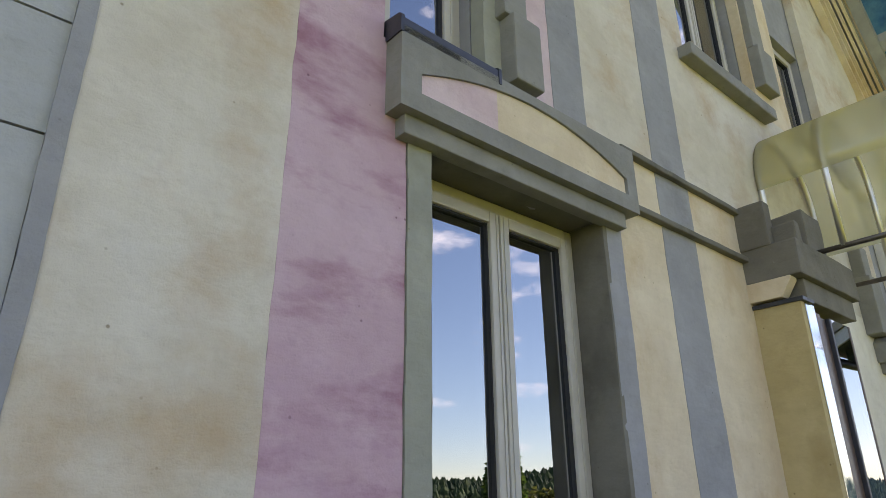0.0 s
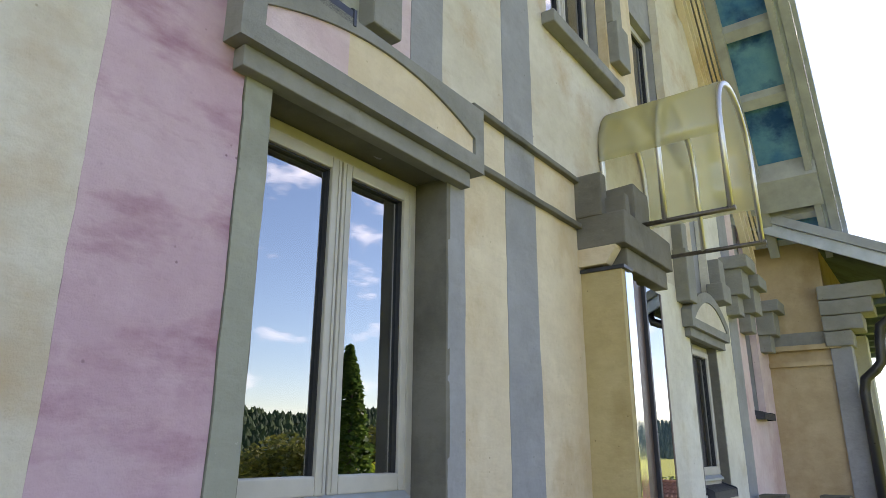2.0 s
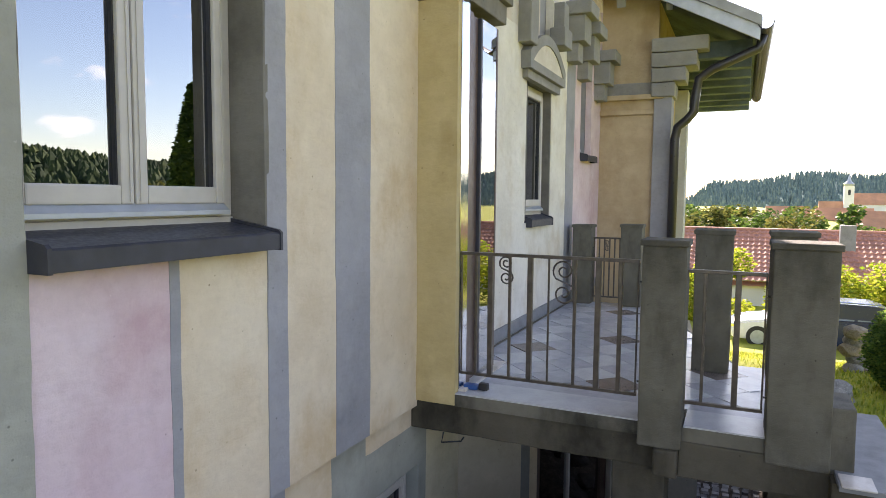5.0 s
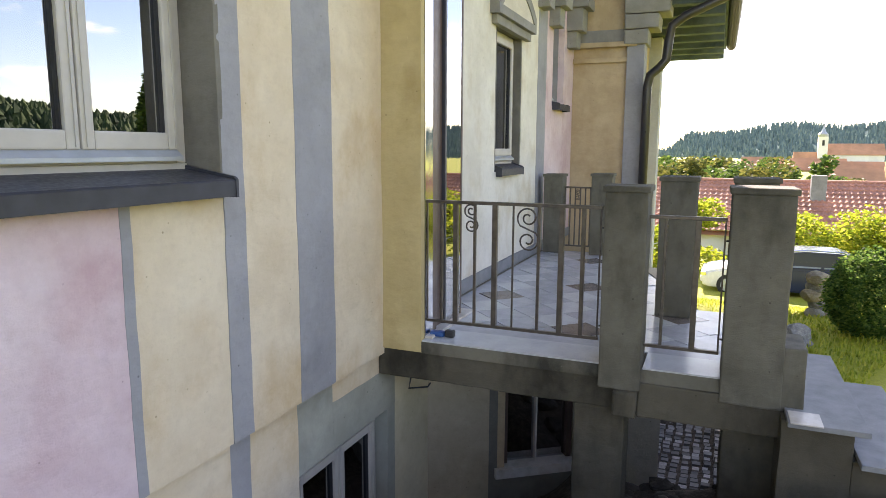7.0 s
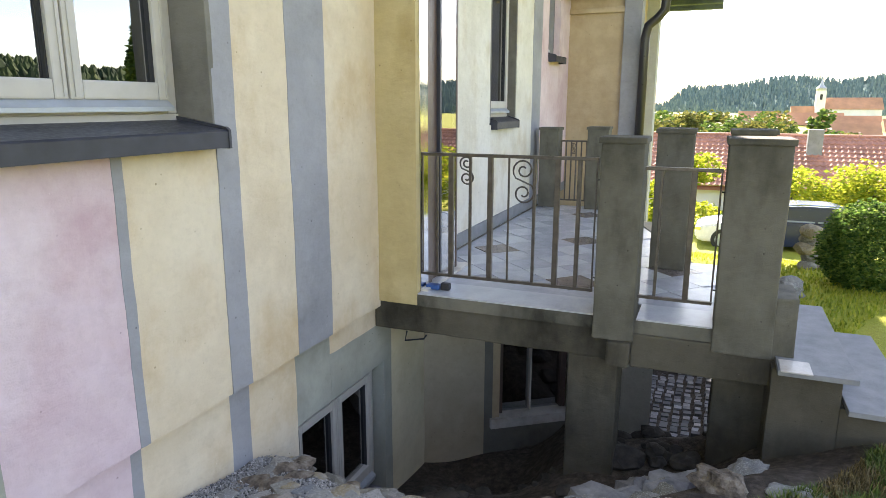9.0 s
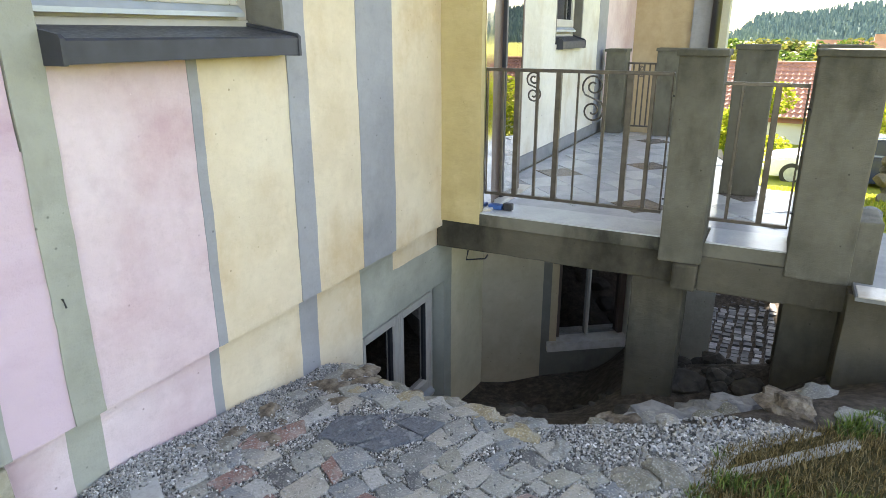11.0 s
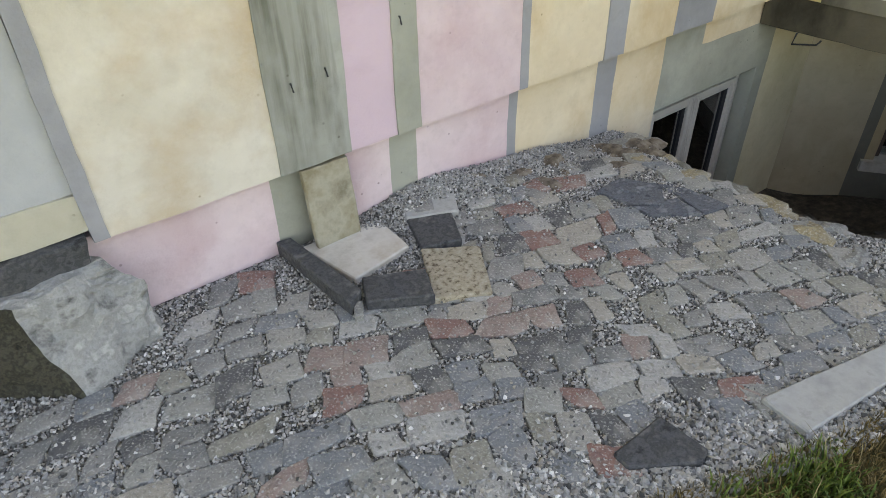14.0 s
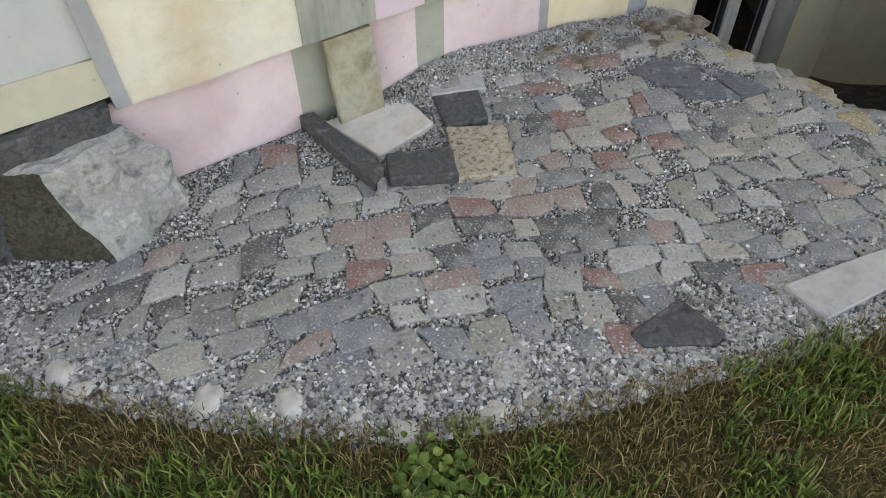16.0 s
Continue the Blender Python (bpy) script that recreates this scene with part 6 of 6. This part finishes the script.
part("mirror", box(16.35, -2.85, CZ0 + 0.92, 16.5, -2.72, CZ0 + 1.02, 0.02), M_BLUECAR, car)
for y in (-1.95, -4.7):
    for x in (16.42, 18.0):
        w = part("wheel", tube([(x, y, CZ0 + 0.31), (x + 0.19, y, CZ0 + 0.31)], 0.31, 20), M_RUBBER, car)
        part("rim", tube([(x - 0.01, y, CZ0 + 0.31), (x + 0.2, y, CZ0 + 0.31)], 0.2, 16), M_ZINC, w)

car.location.x += 4.4
car.location.y -= 0.55
car.location.z = ground_z(21.7, -3.9)

# stacked rocks on the lawn
def cairn(x, y, n, s, label):
    t = thing("rock_stack", (x, y, ground_z(x, y)), label, "rock stack", "rock stacks on the lawn")
    for i in range(n):
        bm = bmesh.new()
        bmesh.ops.create_icosphere(bm, subdivisions=2, radius=1)
        k = s * rs.uniform(0.7, 1.1)
        ox, oy, oz = rs.uniform(-0.7, 0.7) * s, rs.uniform(-0.9, 0.9) * s * (1 - i / n), (i // 2) * s * 0.85 + s * 0.4
        for v in bm.verts:
            v.co = Vector((v.co.x * k, v.co.y * k, v.co.z * k * 0.7)) * (1 + 0.25 * noise.noise(v.co * 1.6 + Vector((i * 3, x, 0)))) + Vector((x + ox, y + oy, ground_z(x, y) + oz))
        part("rock", bm, M_FIELD, t)
cairn(9.3, -3.24, 10, 0.128, "stack of pale weathered rocks on the lawn")
cairn(7.1, -2.82, 3, 0.12, "small pile of pale weathered rocks on the lawn")
cairn(15.8, -6.0, 7, 0.2, "stack of pale weathered rocks on the lawn")

# ---- balcony floor tiles ----
def inside(x, y, poly):
    hit = False
    for (xa, ya), (xb, yb) in zip(poly, poly[1:] + poly[:1]):
        if (ya > y) != (yb > y) and x < (xb - xa) * (y - ya) / (yb - ya) + xa:
            hit = not hit
    return hit


TS = 0.30
tile_me = {}
for mname, mt in (("light", M_TILE), ("white", M_TILE_L), ("brown", M_TILE_D)):
    bm = bmesh.new()
    add_box(bm, -TS / 2 + 0.002, -TS / 2 + 0.002, -0.012, TS / 2 - 0.002, TS / 2 - 0.002, 0, 0.0015)
    me = bpy.data.meshes.new("floor_tile")
    bm.to_mesh(me)
    bm.free()
    me.materials.append(mt)
    tile_me[mname] = me
for i in range(-22, 23):
    for j in range(-22, 23):
        u, w = i * TS, j * TS
        x, y = 6.3 + (u - w) * 0.7071, -1.0 + (u + w) * 0.7071
        if x < 4.47 + TS * 0.71 or not all(inside(x + a * TS * 0.71, y + b * TS * 0.71, slab_pts) for a, b in ((1, 0), (-1, 0), (0, 1), (0, -1))):
            continue
        kind = "brown" if (i % 4 == 0 and j % 3 == 0) else ("white" if (i + j) % 3 == 0 else "light")
        ob = new("floor_tile", tile_me[kind])
        ob.parent = balcony
        ob.location = Vector((x, y, FLOOR)) - ROOT[balcony]
        ob.rotation_euler = (0, 0, radians(45))

# ---- paving setts ----
paving = thing("paving", (1.3, -0.8, -0.8), "uneven paving of mixed grey, red and blue stone setts in gravel", "paving", kind="structure")
U, V = Vector((0.90, -0.436)), Vector((0.436, 0.90))
rp = random.Random(11)
EXCL = [((0.80, -0.36), (1.42, 0.2)), ((-0.6, -0.24), (0.37, 0.4)), ((2.12, -0.84), (2.40, -0.46))]


def sett_mesh(corners, bm, at, zoff):
    """One worn stone: uneven outline, rounded shoulder, hollowed and tilted top."""
    tx, ty = rp.uniform(-0.035, 0.035), rp.uniform(-0.035, 0.035)
    c = at
    pts = []
    n = len(corners)
    for k in range(n):
        a, b = Vector(corners[k]), Vector(corners[(k + 1) % n])
        m = a.lerp(b, rp.uniform(0.35, 0.65))
        pts += [a.lerp(b, rp.uniform(0.03, 0.10)), m + Vector((rp.uniform(-0.007, 0.007), rp.uniform(-0.007, 0.007))), a.lerp(b, rp.uniform(0.90, 0.97))]
    rings = []
    for inset, dz in ((0.0, -0.05), (0.0, -0.004), (0.002, -0.0006), (0.012, 0.0002)):
        ring = []
        for p in pts:
            d = Vector((p.x - c[0], p.y - c[1]))
            q = d * (1 - inset / max(0.025, d.length))
            z = dz + (q.x * tx + q.y * ty if dz > -0.04 else 0) + (0.003 * noise.noise(Vector((p.x * 34, p.y * 34, inset * 90))) if dz > -0.005 else 0)
            ring.append(bm.verts.new((q.x + zoff[0], q.y + zoff[1], z + zoff[2])))
        rings.append(ring)
    for a, b in zip(rings, rings[1:]):
        for k in range(len(pts)):
            bm.faces.new((a[k], a[(k + 1) % len(pts)], b[(k + 1) % len(pts)], b[k]))
    mid = bm.verts.new((zoff[0], zoff[1], zoff[2] + rp.uniform(-0.003, 0.004)))
    for k in range(len(pts)):
        bm.faces.new((rings[-1][k], rings[-1][(k + 1) % len(pts)], mid))


stones = []
v = -2.2
while v < 1.4:
    hgt = rp.uniform(0.092, 0.142)
    u = -1.2 + rp.uniform(0, 0.1)
    while u < 3.8:
        wid = rp.uniform(0.088, 0.165) if rp.random() > 0.10 else rp.uniform(0.17, 0.22)
        if u > 1.1:
            wid *= 0.84
        g = rp.uniform(0.003, 0.008)
        slip = rp.uniform(-0.02, 0.02)
        lean = rp.uniform(-0.018, 0.018)
        v0, hh = v, hgt
        cs = []
        for a, b, e in ((u + g, v0 + g, -1), (u + wid - g, v0 + g, -1), (u + wid - g, v0 + hh - g, 1), (u + g, v0 + hh - g, 1)):
            b2 = b + 0.16 * math.sin((a - 0.4) * 0.9) + 0.05 * math.sin(a * 2.7 + v * 1.9)
            p = U * (a + e * lean + 0.025 * math.sin(b * 4.1) + rp.uniform(-0.014, 0.014)) + V * (b2 + slip + rp.uniform(-0.017, 0.017) + 0.014 * math.sin(a * 13 + v * 5))
            cs.append((p.x, p.y))
        if rp.random() < 0.3:
            k = rp.randrange(4)
            o, l, r = Vector(cs[k]), Vector(cs[k - 1]), Vector(cs[(k + 1) % 4])
            cs[k:k + 1] = [tuple(o.lerp(l, rp.uniform(0.15, 0.35))), tuple(o.lerp(r, rp.uniform(0.15, 0.35)))]
        mx, my = sum(p[0] for p in cs) / len(cs), sum(p[1] for p in cs) / len(cs)
        ok = max(p[1] for p in cs) < 0.03 and my > edge_y(mx) + 0.20 - 0.09 * rp.random() and -0.55 < mx < 2.65 - 0.25 * abs(my + 0.7)
        ok = ok and not any(a[0] < mx < b[0] and a[1] < my < b[1] for a, b in EXCL) and not (1.5 < mx < 2.6 and my > -0.16)
        if ok and rp.random() > 0.05:
            stones.append((mx, my, cs))
        u += wid
    v += hgt
stones.sort(key=lambda q: (q[0] - 0.9) ** 2 + (q[1] + 1.0) ** 2)
rest = bmesh.new()
for i, (mx, my, cs) in enumerate(stones):
    top = ground_z(mx, my) + rp.uniform(0.007, 0.013)
    if i < 300:
        bm = bmesh.new()
        sett_mesh(cs, bm, (mx, my), (0, 0, 0))
        me = bpy.data.meshes.new("paving_stone")
        bm.to_mesh(me)
        bm.free()
        me.materials.append(M_SETT)
        ob = new("paving_stone", me)
        ob.parent = paving
        ob.location = Vector((mx, my, top)) - ROOT[paving]
    else:
        sett_mesh(cs, rest, (mx, my), (mx, my, top))
outer = part("outer_stones", rest, M_SETTREST, paving)
outer["kind"] = "stuff"

# grit lies in the joints, and a little of it on the stones
covered = np.zeros((700, 380), bool)
for mx, my, cs in stones:
    px, py = [p[0] for p in cs], [p[1] for p in cs]
    for i in range(int((min(px) + 0.6) / 0.005), int((max(px) + 0.6) / 0.005) + 1):
        for j in range(int((min(py) + 1.85) / 0.005), int((max(py) + 1.85) / 0.005) + 1):
            if 0 <= i < 700 and 0 <= j < 380 and inside(i * 0.005 - 0.6, j * 0.005 - 1.85, cs):
                covered[i, j] = True
spots = []
while len(spots) < 38000:
    x, y = rs.uniform(-0.4, 2.85), rs.uniform(-1.7, 0.04)
    on_stone = covered[int((x + 0.6) / 0.005), int((y + 1.85) / 0.005)]
    if y > edge_y(x) + 0.12 and (not on_stone or rs.rand() < 0.035):
        spots.append((x, y, ground_z(x, y) + (0.010 if on_stone else rs.uniform(-0.001, 0.004))))
for _ in range(7000):
    x, y = 1.35 + abs(rs.normal(0.5, 0.45)), 0.04 - abs(rs.normal(0, 0.15))
    if x < 3.0:
        spots.append((x, y, ground_z(x, y) + rs.uniform(0, 0.012)))
scatter_gravel("gravel_joints", spots, 0.003, 0.0068, "fine grey grit filling the joints of the paving")

# ---- small cobbles below the balcony ----
verts, faces = [], []
for i in range(38):
    for j in range(11):
        x, y = 5.6 + i * 0.105 + rp.uniform(-0.01, 0.01) + 0.05 * (j % 2), -2.62 + j * 0.10 + rp.uniform(-0.01, 0.01)
        if 5.4 < x < 5.85 and y < -2.12:
            continue
        z, a, b = ground_z(x, y) + rp.uniform(0.01, 0.025), rp.uniform(0.036, 0.046), rp.uniform(0.034, 0.044)
        n = len(verts)
        verts += [(x - a, y - b, z - 0.06), (x + a, y - b, z - 0.06), (x + a, y + b, z - 0.06), (x - a, y + b, z - 0.06), (x - a * 0.85, y - b * 0.85, z), (x + a * 0.85, y - b * 0.85, z), (x + a * 0.85, y + b * 0.85, z), (x - a * 0.85, y + b * 0.85, z)]
        faces += [(n + 4, n + 5, n + 6, n + 7), (n, n + 1, n + 5, n + 4), (n + 1, n + 2, n + 6, n + 5), (n + 2, n + 3, n + 7, n + 6), (n + 3, n, n + 4, n + 7)]
M_COBBLE = per_island("small_cobble", [(0, (0.10, 0.10, 0.10)), (0.6, (0.19, 0.19, 0.19)), (1, (0.40, 0.395, 0.385))], 0.6)
joined("small_cobbles", verts, faces, M_COBBLE, "pale small cobbles on the path below the balcony", "cobbles")
